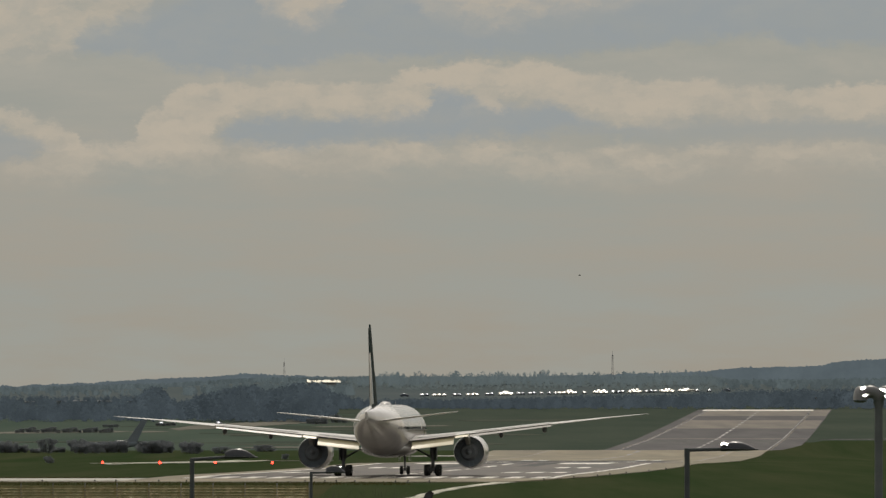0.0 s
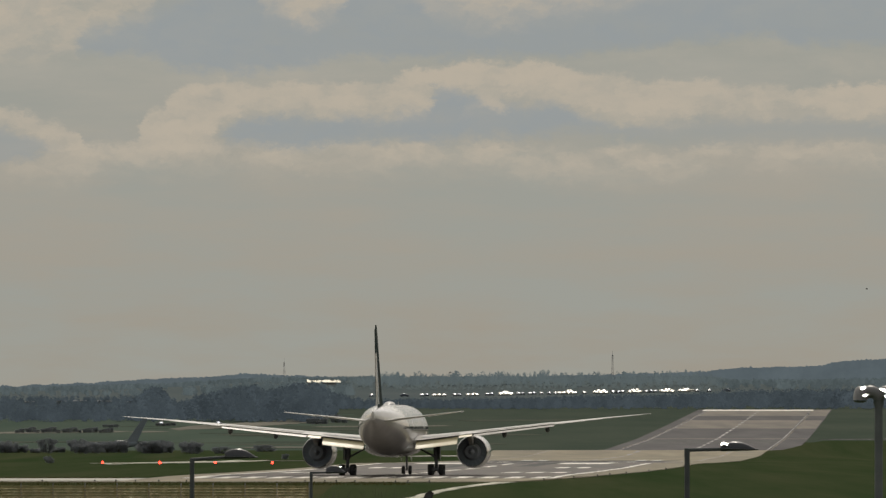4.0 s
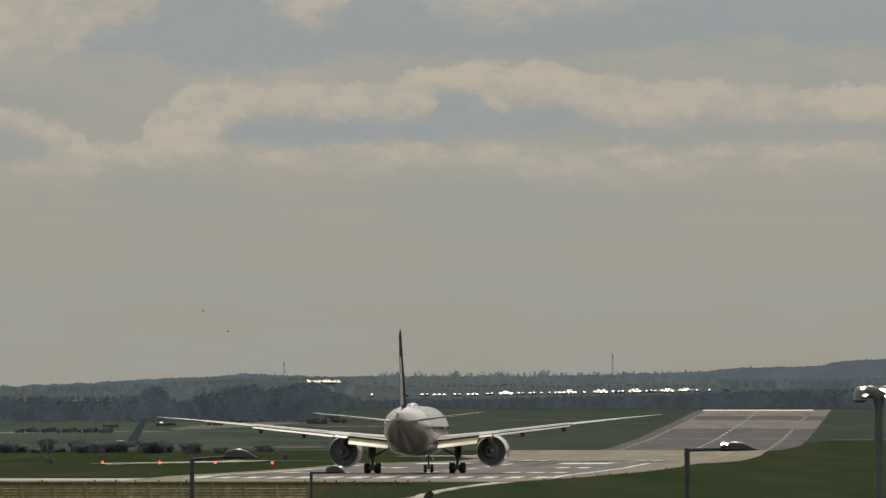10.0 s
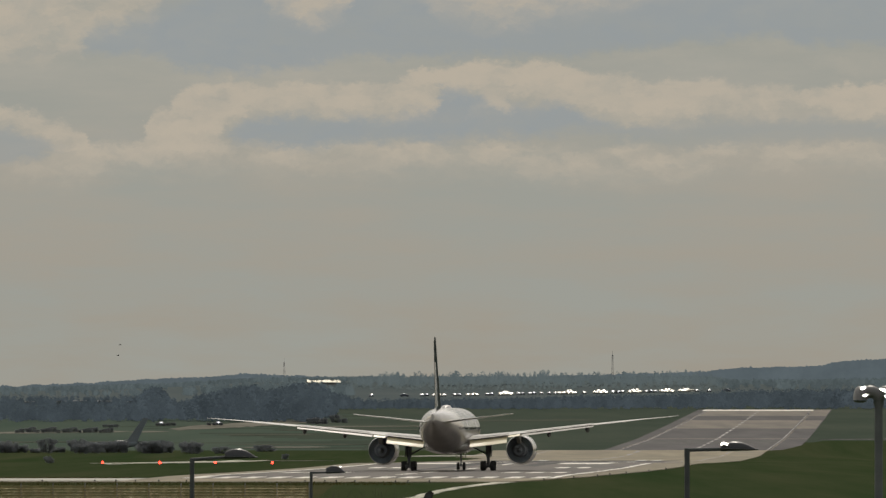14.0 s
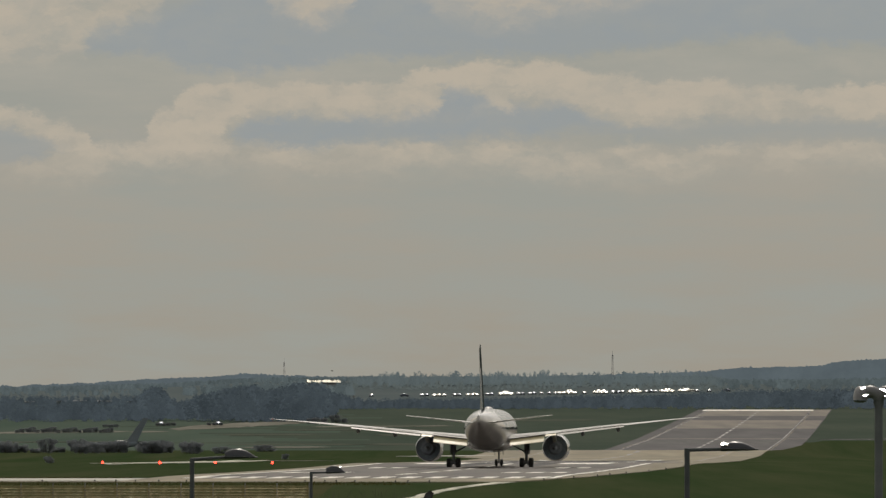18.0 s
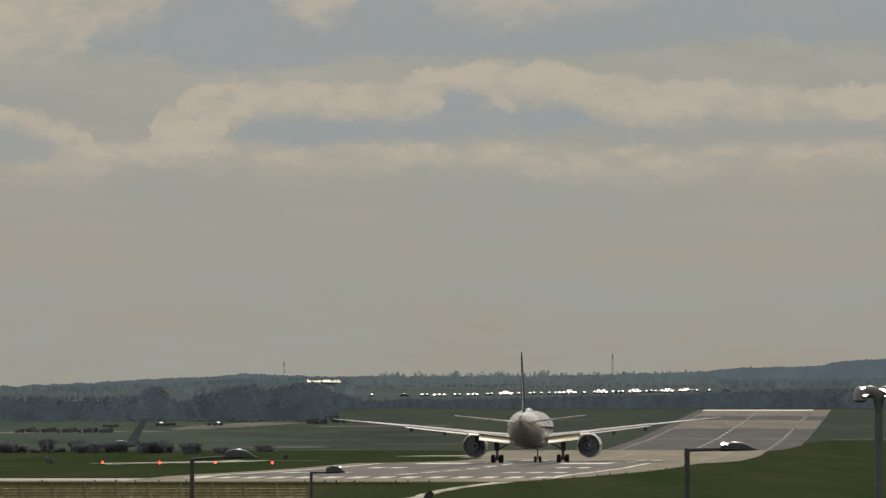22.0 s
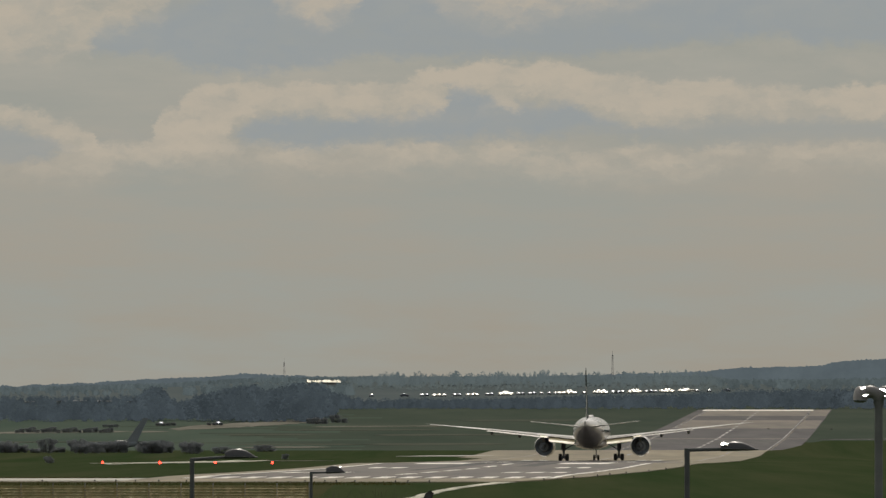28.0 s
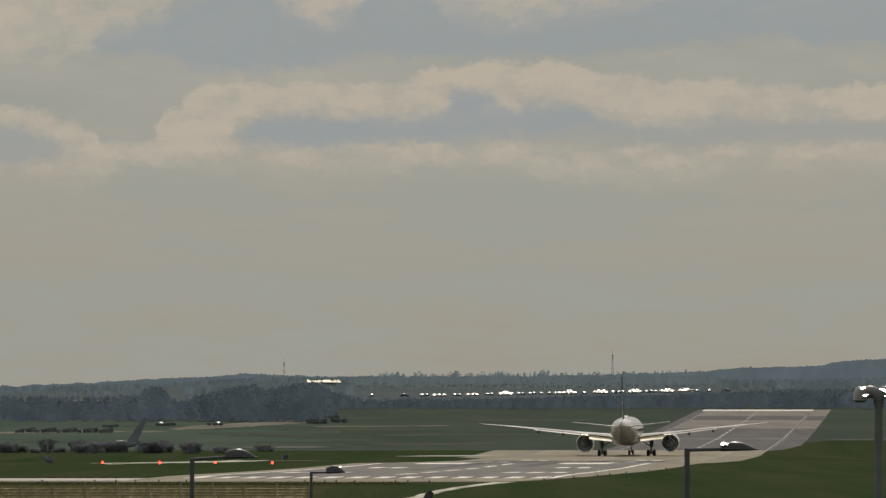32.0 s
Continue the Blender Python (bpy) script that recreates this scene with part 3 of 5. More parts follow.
for x in span(-700, 700, 0.7):
    y = 4740 + 30 * noise.noise((x * 0.004, 0, 0))
    z = 9.56 + (705 - ridge_top(x)) * 4740 / 15000 + 0.9 * noise.noise((x * 0.12, 3, 0)) + 1.3 * abs(noise.noise((x * 0.42, 9, 0))) + 0.7 * noise.noise((x * 1.1, 2, 0))
    rings.append([(x, y, 5.0), (x, y, z), (x, y + 20.0, z - 2.0), (x, y + 20.0, 5.0)])
loft(bm, rings)
tagged(part("ridge", bm, RIDGE), "blue-grey wooded ridge on the skyline, haze put in as glow", "backdrop", kind="structure")


# ---- airliner: origin on the ground between the main wheels, nose towards +y ----
def foil(x, y_le, chord, z, thick, n=9, twist=0.0, camber=0.012):
    """A wing section across x: points round it from the trailing edge over the top to the front and back below."""
    up, low = [], []
    for i in range(n + 1):
        s = 0.5 - 0.5 * math.cos(math.pi * i / n)
        h = thick * chord * (1.48 * math.sqrt(s) - 0.63 * s - 1.76 * s * s + 1.42 * s ** 3 - 0.51 * s ** 4)
        c = camber * chord * 4 * s * (1 - s)
        up.append((s * chord, c + h * 0.55 + 0.004))
        low.append((s * chord, c - h * 0.45 - 0.004))
    loop = up[::-1] + low[1:]
    t = radians(twist)
    return [(x, y_le - a * math.cos(t) + b * math.sin(t), z + b * math.cos(t) - a * math.sin(t)) for a, b in loop]


def mirrored(bm_fn, name, mat, parent, label="", smooth=False):
    """A part and its mirror image on the other side."""
    made = []
    for side in (1, -1):
        bm = bm_fn()
        if side < 0:
            bmesh.ops.scale(bm, vec=(-1, 1, 1), verts=bm.verts)
        made.append(part(name, bm, mat, parent, label, smooth))
    return made


def shade_auto(ob, degrees=35):
    for f in ob.data.polygons:
        f.use_smooth = True
    ob.data.set_sharp_from_angle(angle=radians(degrees))
    return ob


WING = [(2.2, 11.8, 15.2, 4.2, 0.115), (5.0, 9.9, 12.6, 4.5, 0.115), (10.2, 6.25, 8.9, 5.12, 0.105), (15.0, 2.9, 7.3, 5.65, 0.10), (20.0, -0.6, 5.6, 6.2, 0.095), (25.0, -4.1, 3.9, 6.72, 0.09), (29.3, -7.1, 2.5, 7.12, 0.09), (31.2, -8.9, 1.5, 7.3, 0.085), (32.4, -10.5, 0.5, 7.42, 0.08)]


def wing_at(x):
    k = np.array(WING)
    return [float(np.interp(x, k[:, 0], k[:, i])) for i in range(1, 5)]


def body_section(y):
    """Half width, half height and centre height of the fuselage at y."""
    if y > 19.0:
        s = (y - 19.0) / 12.8
        r = max(0.03, 1 - s ** 2.1) ** 0.66
        return 3.1 * r, 3.1 * r, 5.6 - 0.95 * s * s
    if y > -9.0:
        return 3.1, 3.1, 5.6
    s = (-9.0 - y) / 22.9
    w = 3.1 * (1 - s ** 1.75) ** 0.95 + 0.14
    top = 8.7 - 0.9 * s ** 2.2
    bottom = 2.5 + 4.35 * s ** 1.45
    return min(3.1, w), (top - bottom) / 2, (top + bottom) / 2


def build_airliner():
    a = thing("airliner", pose(0, 1039, 0), "white twin-engine wide-body airliner with dark green fin, rolling on the runway", "airplane")
    # fuselage
    bm = bmesh.new()
    rings = []
    for y in [31.78, 31.6, 31.2, 30.6, 29.8, 28.8, 27.5, 26, 24, 22, 20.5, 19, 18, 14, 10, 6, 2, -2, -6, -9] + [-9 - 22.7 * i / 18 for i in range(1, 19)]:
        w, h, c = body_section(y)
        rings.append([(w * math.cos(t), y, c + h * math.sin(t)) for t in (2 * math.pi * i / 40 for i in range(40))])
    loft(bm, rings)
    body = shade_auto(part("fuselage", bm, WHITE, a), 40)
    # stripe along the cabin, set a little proud, and the windows on it
    def side_band(z0, z1, y0, y1, proud, step=2.0, rows=3):
        bm = bmesh.new()
        rings = []
        for y in span(y0, y1, step):
            w, h, c = body_section(y)
            pts = []
            for z in span(z0, z1, (z1 - z0) / (rows - 1)):
                s = max(-0.98, min(0.98, (z - c) / h))
                pts.append(((w + proud) * math.sqrt(1 - s * s), y, c + (h + proud) * s))
            inner = [(p[0] - 0.05, p[1], p[2]) for p in pts[::-1]]
            rings.append(pts + inner)
        return loft(bm, rings)
    # lower livery with shade put into its colour, upper edge climbing towards the tail
    bm = bmesh.new()
    rings = []
    for y in [27, 22, 16, 10, 4, -2, -6] + [-9 - 22.4 * i / 16 for i in range(17)]:
        w, h, c = body_section(y)
        edge = 5.62 + 1.4 * max(0.0, (-9 - y) / 22.4) ** 1.15
        low = math.asin(max(-0.95, min(0.95, (edge - c) / h)))
        turn = [math.pi - low + (math.pi + 2 * low) * k / 20 for k in range(21)]
        rings.append([((w + d) * math.cos(q), y, c + (h + d) * math.sin(q)) for d, qs in ((0.014, turn), (-0.03, turn[::-1])) for q in qs])
    shade_auto(part("lower_body", loft(bm, rings), LOWER_BODY_SHADE, body, "mauve-grey lower body livery, shade put into its colour"), 40)
    mirrored(lambda: side_band(5.50, 5.66, -8, 27, 0.02, 2.0, 3), "stripe", STRIPE, body, "thin dark line along the side")
    win = bmesh.new()
    block(win, -0.015, 0.015, -0.12, 0.12, -0.17, 0.17, 0.012)
    pane = None
    for i in range(44):
        y = 21.3 - i * 0.9
        if i in (8, 9, 29):
            continue
        w, h, c = body_section(y)
        for side in (1, -1):
            s = (5.86 - c) / h
            m = pose(side * (w * math.sqrt(1 - s * s) + 0.012), y, 5.86)
            if pane is None:
                pane = part("cabin_window", win, WINDOW, body)
                pane.matrix_basis = m
            else:
                twin(pane, m, body)
    for y in (22.4, 13.6, -5.0, -15.5):
        mirrored(lambda: side_band(5.66, 6.9, y - 0.5, y + 0.5, 0.014, 0.25, 7), "cabin_door", WHITE, body)
    glass = bmesh.new()
    rings = []
    for t in span(-58, 58, 8):
        w, h, c = body_section(28.6)
        q = radians(t + 90)
        w2, h2, c2 = body_section(29.5)
        rings.append([(w * 1.01 * math.cos(q) * 0.95, 28.6, c + h * math.sin(q) * 1.0), (w2 * 1.02 * math.cos(q), 29.5, c2 + h2 * 1.02 * math.sin(q)), (w2 * 0.9 * math.cos(q), 29.4, c2 + h2 * 0.9 * math.sin(q)), (w * 0.9 * math.cos(q), 28.5, c + h * 0.9 * math.sin(q))])
    part("cockpit_window", loft(glass, rings), WINDOW, body)
    # belly fairing
    bm = bmesh.new()
    rings = []
    for i in range(15):
        s = i / 14
        y = 13.5 - 22.5 * s
        k = math.sin(math.pi * min(1, max(0.02, s))) ** 0.45
        rings.append([(3.45 * k * math.cos(t), y, 3.35 + 1.15 * k * math.sin(t)) for t in (2 * math.pi * j / 24 for j in range(24))])
    shade_auto(part("belly_fairing", loft(bm, rings), WHITE, a))
    # fairing for the satellite aerial, aerials, beacon
    bm = bmesh.new()
    loft(bm, [circle(14, 0.75 * math.sin(math.pi * s) + 0.01, (0, -2.0 - 4.0 * s, 8.66), "y", 0.42 * math.sin(math.pi * s) + 0.01) for s in span(0, 1, 0.1)])
    shade_auto(part("aerial_dome", bm, WHITE, body))
    for y in (12.0, 4.0):
        part("blade_aerial", loft(bmesh.new(), [[(-0.03, y, 8.6), (0, y + 0.35, 8.6), (0.03, y, 8.6), (0, y - 0.35, 8.6)], [(-0.015, y - 0.3, 9.1), (0, y - 0.1, 9.1), (0.015, y - 0.3, 9.1), (0, y - 0.45, 9.1)]]), WHITE, body)
    part("beacon", turned(bmesh.new(), [(8.65, 0.12), (8.78, 0.12), (8.86, 0.04)], axis="z", n=12), RED_LENS, body)
    # tail cone with the auxiliary power unit's outlet
    part("exhaust_outlet", turned(bmesh.new(), [(-31.55, 0.26), (-31.85, 0.22), (-31.85, 0.17), (-31.5, 0.15)], c=(0, 0, 6.98), n=16), WHITE, body)

    # wings, each with flaps, slats, spoilers, flap track fairings, winglight
    def wing():
        return loft(bmesh.new(), [foil(x, y, c, z, t) for x, y, c, z, t in WING])
    wings = mirrored(wing, "wing", GREY_WING, a, "grey-white swept wing with raked tip")
    for w in wings:
        shade_auto(w, 50)

    def flap(x0, x1, frac, drop, angle, aft):
        def make():
            rings = []
            for x in span(x0, x1, (x1 - x0) / 6):
                y, c, z, t = wing_at(x)
                fc = frac(x)
                rings.append(foil(x, y - c + fc * 0.28 - aft * 0, fc, z - drop, 0.13, twist=angle, n=7))
            return loft(bmesh.new(), rings)
        return make
    for w, side in zip(wings, (1, -1)):
        for name, x0, x1, fr, drop, ang, mat in (("inboard_flap", 3.2, 8.3, lambda x: 2.5, 0.12, 23, FLAP), ("flaperon", 8.5, 10.1, lambda x: 2.0, 0.10, 7, FLAP), ("outboard_flap", 10.3, 20.4, lambda x: 1.9 - 0.06 * (x - 10), 0.10, 9, GREY_WING), ("aileron", 20.6, 26.5, lambda x: 1.0 - 0.05 * (x - 20), 0.02, 2, GREY_WING)):
            bm = flap(x0, x1, fr, drop, ang, 0)()
            if side < 0:
                bmesh.ops.scale(bm, vec=(-1, 1, 1), verts=bm.verts)
            shade_auto(part(name, bm, mat, w), 45)
        # dark strips added for the shade in the gaps above the flaps
        for x0, x1, low in ((3.2, 8.3, 0.15), (10.4, 20.3, 0.11)):
            rings = []
            for x in span(x0, x1, 1.0):
                y, c, z, t = wing_at(x)
                rings.append([(side * x, y - c + 0.10, z - low), (side * x, y - c + 0.14, z - low), (side * x, y - c + 0.14, z - 0.04), (side * x, y - c + 0.10, z - 0.04)])
            part("flap_cove", loft(bmesh.new(), rings), DARK_IRON, w, "dark strip standing in for shade in the flap gap")
        for x in (6.9, 14.1, 19.5):
            y, c, z, t = wing_at(x)
            L = 2.6 - 0.06 * x
            bm = loft(bmesh.new(), [circle(10, 0.30 * math.sin(math.pi * s) ** 0.7 + 0.01, (side * x, y - c * 0.72 - L * 1.25 * s, z - 0.42 - 0.28 * s), "y", 0.42 * math.sin(math.pi * s) ** 0.7 + 0.01) for s in span(0, 1, 0.1)])
            shade_auto(part("flap_track_fairing", bm, GEAR_PAINT, w), 40)
        for x0, x1 in ((3.6, 8.4), (10.8, 13.8), (14.0, 17.0), (17.2, 20.2)):
            rings = []
            for x in (x0, x1):
                y, c, z, t = wing_at(x)
                rings.append(foil(side * x, y - c * 0.74, c * 0.12, z + 0.028 * c + 0.09, 0.06, n=5, twist=4, camber=0))
            part("spoiler", loft(bmesh.new(), rings), GREY_WING, w)
        y, c, z, t = wing_at(32.0)
        part("navigation_light", turned(bmesh.new(), [(-0.25, 0.02), (-0.1, 0.08), (0.12, 0.09), (0.3, 0.02)], c=(side * 32.0, y - 0.2, z + 0.02), n=10), WINDOW, w)

    # engines
    for side in (1, -1):
        c = (side * 9.6, 0, 2.85)
        eng = shade_auto(part("engine", turned(bmesh.new(), [(4.55, 1.84), (5.3, 1.93), (6.5, 2.03), (8.0, 2.09), (9.6, 2.079), (10.7, 1.995), (11.15, 1.848), (11.2, 1.764), (11.0, 1.68), (10.0, 1.638), (8.4, 1.701), (8.4, 1.365), (7.6, 1.701), (6.0, 1.80), (4.55, 1.80)], c=c, n=44, caps=False), WHITE, a, "white nacelle of a very large turbofan"), 32)
        part("inlet_lip", turned(bmesh.new(), [(10.85, 1.995), (11.17, 1.869), (11.24, 1.774), (11.1, 1.659), (10.85, 1.638)], c=c, n=44, caps=False), METAL, eng, "polished inlet lip")
        part("fan_duct", turned(bmesh.new(), [(4.6, 1.79), (4.98, 1.79), (5.0, 0.21)], c=c, n=40, caps=False), HAZED_DUCT, eng)
        part("core_cowl", turned(bmesh.new(), [(5.02, 1.10), (4.6, 1.008), (3.4, 0.798), (3.4, 0.745), (3.44, 0.74), (3.46, 0.315)], c=c, n=36, caps=False), HAZED_METAL, eng)
        part("exhaust_plug", turned(bmesh.new(), [(4.5, 0.504), (3.6, 0.441), (2.8, 0.231), (2.4, 0.032)], c=c, n=24), HAZED_METAL, eng)
        blade = None
        for i in range(18):
            ang = 360 * i / 18
            if blade is None:
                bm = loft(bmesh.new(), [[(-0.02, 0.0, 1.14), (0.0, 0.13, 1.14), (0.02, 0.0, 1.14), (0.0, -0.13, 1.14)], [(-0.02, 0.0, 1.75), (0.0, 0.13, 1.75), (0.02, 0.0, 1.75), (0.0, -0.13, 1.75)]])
                blade = part("guide_vane", bm, HAZED_DUCT, eng)
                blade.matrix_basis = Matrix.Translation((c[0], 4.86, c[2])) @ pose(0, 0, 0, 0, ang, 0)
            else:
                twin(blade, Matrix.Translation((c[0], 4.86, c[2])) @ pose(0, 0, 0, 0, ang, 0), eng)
        part("spinner", turned(bmesh.new(), [(8.5, 0.578), (9.2, 0.441), (9.7, 0.21), (9.95, 0.021)], c=c, n=24), HAZED_DUCT, eng)
        x = side * 9.6
        bm = loft(bmesh.new(), [[(x - 0.22, y, z0), (x + 0.22, y, z0), (x + 0.16, y, z1), (x - 0.16, y, z1)] for y, z0, z1 in ((9.6, 4.6, 4.9), (8.0, 4.4, 5.25), (6.0, 4.0, 5.3), (4.2, 3.55, 5.15), (2.0, 3.9, 4.95), (0.2, 4.5, 4.85))])
        part("pylon", bm, GREY_WING, a)

    # fin and rudder
    def fin_section(z, y_le, chord, th=0.06):
        pts = foil(0, y_le, chord, 0, th, camber=0)
        return [(p[2], p[1], z) for p in pts]
    bm = loft(bmesh.new(), [fin_section(8.2, -15.6, 8.2), fin_section(9.2, -17.0, 7.1), fin_section(13.5, -20.6, 5.0), fin_section(17.7, -24.3, 3.0), fin_section(18.2, -25.1, 2.2)])
    fin = shade_auto(part("fin", bm, GREEN, a, "dark green tail fin"), 50)
    bm = loft(bmesh.new(), [fin_section(8.9, -24.0, 2.9, 0.1), fin_section(13.5, -25.4, 2.05, 0.11), fin_section(17.7, -27.2, 1.2, 0.12)])
    shade_auto(part("rudder", bm, GREEN, fin, "dark green rudder"), 50)
    bm = loft(bmesh.new(), [fin_section(8.35, -15.2, 7.4, 0.08), fin_section(9.5, -17.15, 5.2, 0.09), fin_section(11.2, -18.6, 3.6, 0.105), fin_section(12.6, -19.8, 2.2, 0.14)])
    shade_auto(part("fin_root", bm, GREEN, fin), 50)
    # pale sweep of the livery: across the foot of the fin, then up one side
    for aside, paint, rows in ((0.0, DULL_WHITE, ((8.5, -24.2, 2.85, 0.11), (9.7, -24.8, 2.15, 0.12))), (0.05, WHITE, ((8.7, -21.9, 5.0, 0.08), (10.5, -22.9, 4.2, 0.08), (12.5, -24.4, 2.95, 0.09), (14.8, -26.1, 1.6, 0.12)))):
        part("emblem_patch", loft(bmesh.new(), [[(p[0] + aside, p[1], p[2]) for p in fin_section(*q)] for q in rows]), paint, fin, "pale patch of the livery")
    # tailplane
    def tailplane():
        return loft(bmesh.new(), [foil(x, y, c, z, 0.085, camber=-0.006) for x, y, c, z in ((0.6, -20.6, 7.6, 6.66), (3.0, -22.6, 6.2, 6.92), (10.2, -28.0, 2.6, 7.72), (10.75, -28.9, 1.7, 7.78))])
    for t in mirrored(tailplane, "tailplane", GREY_WING, a, "grey-white tailplane"):
        shade_auto(t, 50)
    def elevator():
        return loft(bmesh.new(), [foil(x, y, c, z, 0.10, camber=0) for x, y, c, z in ((2.6, -26.6, 2.3, 6.92), (9.8, -29.55, 1.25, 7.70))])
    mirrored(elevator, "elevator", GREY_WING, a)

    # landing gear
    def wheel_mesh(r, w):
        h = w / 2
        return turned(bmesh.new(), [(-h * 0.8, r * 0.55), (-h, r * 0.72), (-h * 0.95, r * 0.9), (-h * 0.6, r), (h * 0.6, r), (h * 0.95, r * 0.9), (h, r * 0.72), (h * 0.8, r * 0.55)], axis="x", n=26)
    def rim_mesh(r, w):
        h = w / 2
        return turned(bmesh.new(), [(-h * 0.85, r * 0.54), (-h * 0.6, r * 0.2), (-h * 0.9, r * 0.1), (h * 0.9, r * 0.1), (h * 0.6, r * 0.2), (h * 0.85, r * 0.54)], axis="x", n=20)
    tyre = rim = None
    def wheel(x, y, r, w, scale=1.0):
        nonlocal tyre, rim
        if tyre is None or scale != 1.0:
            t = part("wheel", wheel_mesh(r, w), TYRE, a)
            q = part("rim", rim_mesh(r, w), GALV, t)
            if scale == 1.0:
                tyre, rim = t, q
        else:
            t = twin(tyre, Matrix.Identity(4), a)
            twin(rim, Matrix.Identity(4), t)
        t.matrix_basis = pose(x, y, r)
    for side in (1, -1):
        x = side * 5.49
        bm = bmesh.new()
        tube(bm, (x, 0, 0.75), (x, 0, 2.1), 0.22, n=16)
        tube(bm, (x, 0, 1.9), (x, 0.05, 4.6), 0.32, n=16)
        leg = shade_auto(part("gear_leg", bm, GEAR_PAINT, a, "grey main gear leg"))
        part("bogie_beam", tube(bmesh.new(), (x, -1.6, 0.7), (x, 1.6, 0.7), 0.17, n=14), GEAR_PAINT, leg)
        for y in (-1.46, 0, 1.46):
            part("axle", tube(bmesh.new(), (x - 0.8, y, 0.66), (x + 0.8, y, 0.66), 0.09, n=10), GEAR_PAINT, leg)
            part("brake", turned(bmesh.new(), [(-0.42, 0.22), (-0.40, 0.36), (-0.20, 0.38), (-0.17, 0.2), (0.17, 0.2), (0.20, 0.38), (0.40, 0.36), (0.42, 0.22)], c=(x, y, 0.66), axis="x", n=18), GEAR_PAINT, leg, "dark brake packs between the wheels")
        part("side_brace", tube(tube(bmesh.new(), (x, 0, 2.15), (side * 4.1, 0.1, 2.9), 0.13), (side * 4.1, 0.1, 2.9), (side * 3.0, 0.15, 3.5), 0.11), GEAR_PAINT, leg)
        part("drag_brace", tube(bmesh.new(), (x, 0, 2.2), (x, 2.6, 4.1), 0.1), GEAR_PAINT, leg)
        part("gear_fairing", block(bmesh.new(), x - 0.38, x + 0.38, 0.3, 0.36, 2.3, 4.5, 0.02), GEAR_PAINT, leg)
        part("gear_door", block(bmesh.new(), x + side * 0.42, x + side * 0.47, -0.9, 0.9, 1.9, 4.3, 0.02), GEAR_PAINT, leg)
        for y in (-1.46, 0, 1.46):
            for dx in (-0.68, 0.68):
                wheel(x + dx, y, 0.68, 0.58)
    bm = bmesh.new()
    tube(bm, (0, 25.9, 0.5), (0, 25.9, 3.0), 0.13, n=14)
    leg = part("nose_gear_leg", bm, GEAR_PAINT, a)
    part("drag_brace", tube(bmesh.new(), (0, 25.9, 1.4), (0, 23.9, 2.9), 0.08), GEAR_PAINT, leg)
    part("axle", tube(bmesh.new(), (-0.5, 25.9, 0.54), (0.5, 25.9, 0.54), 0.07), GEAR_PAINT, leg)
    for side in (1, -1):
        part("gear_door", block(bmesh.new(), side * 0.62, side * 0.66, 24.6, 26.9, 1.7, 2.9, 0.015), WHITE, leg)
        wheel(side * 0.42, 25.9, 0.54, 0.42, 0.8)
    return a


airliner = build_airliner()


# ---- woods, hedges, shrubs ----
def leaf_cloud(lobes, count, size, rnd):
    """Small bent leaf clumps spread through ellipsoid lobes (centre, radii)."""
    verts, faces = [], []
    weights = [l[1][0] * l[1][1] * l[1][2] for l in lobes]
    for _ in range(count):
        c, r = rnd.choices(lobes, weights)[0]
        d = Vector((rnd.gauss(0, 1), rnd.gauss(0, 1), rnd.gauss(0, 1))).normalized()
        q = d * rnd.uniform(0.82, 1.06)
        p = Vector((c[0] + q.x * r[0], c[1] + q.y * r[1], c[2] + q.z * r[2]))
        n_out = (d + Vector((rnd.gauss(0, 0.35), rnd.gauss(0, 0.35), rnd.gauss(0, 0.35)))).normalized()
        u = n_out.cross(Vector((rnd.gauss(0, 1), rnd.gauss(0, 1), rnd.gauss(0, 1)))).normalized()
        v = n_out.cross(u)
        s = size * rnd.uniform(0.6, 1.4)
        w = n_out * s * -0.2
        n = len(verts)
        verts += [p - u * s, p - v * s * 0.7 + w, p + u * s, p + v * s * 0.7 + w]
        faces += [(n, n + 1, n + 2), (n, n + 2, n + 3)]
    return verts, faces


def mesh_object(name, verts, faces, mat, parent=None):
    mesh = bpy.data.meshes.new(name)
    mesh.from_pydata([tuple(v) for v in verts], [], faces)
    mesh.materials.append(mat)
    ob = new(name, mesh)
    ob.parent = parent
    return ob


def tree_lobes(rnd, shape):
    if shape == "round":
        return [((rnd.uniform(-1.6, 1.6), rnd.uniform(-1.6, 1.6), rnd.uniform(1.6, 7.8)), (rnd.uniform(1.2, 2.1), rnd.uniform(1.2, 2.1), rnd.uniform(1.0, 1.7))) for _ in range(11)] + [((0, 0, 1.3), (1.8, 1.8, 1.3)), ((0, 0, 8.6), (1.3, 1.3, 1.1)), ((0, 0, 5.0), (2.3, 2.3, 2.2))]
    if shape == "tall":
        return [((0, 0, 1.2), (1.7, 1.7, 1.3))] + [((rnd.uniform(-0.7, 0.7), rnd.uniform(-0.7, 0.7), 2.5 + 0.95 * i), (1.6 - 0.12 * i, 1.6 - 0.12 * i, 0.95)) for i in range(8)]
    return [((0, 0, 1.3), (1.9, 1.9, 1.3))] + [((rnd.uniform(-2.4, 2.4), rnd.uniform(-1.8, 1.8), rnd.uniform(0.8, 5.5)), (rnd.uniform(1.3, 2.2), rnd.uniform(1.2, 2.0), rnd.uniform(1.2, 1.9))) for _ in range(12)] + [((0, 0, 7.6), (1.6, 1.6, 1.9))]


def sized(x, y, s, sx=None, turn=0.0, dz=0.0):
    sx = s if sx is None else sx
    return pose(x, y, land(y, x) + dz, 0, 0, turn) @ Matrix.Diagonal((sx, sx, s, 1))


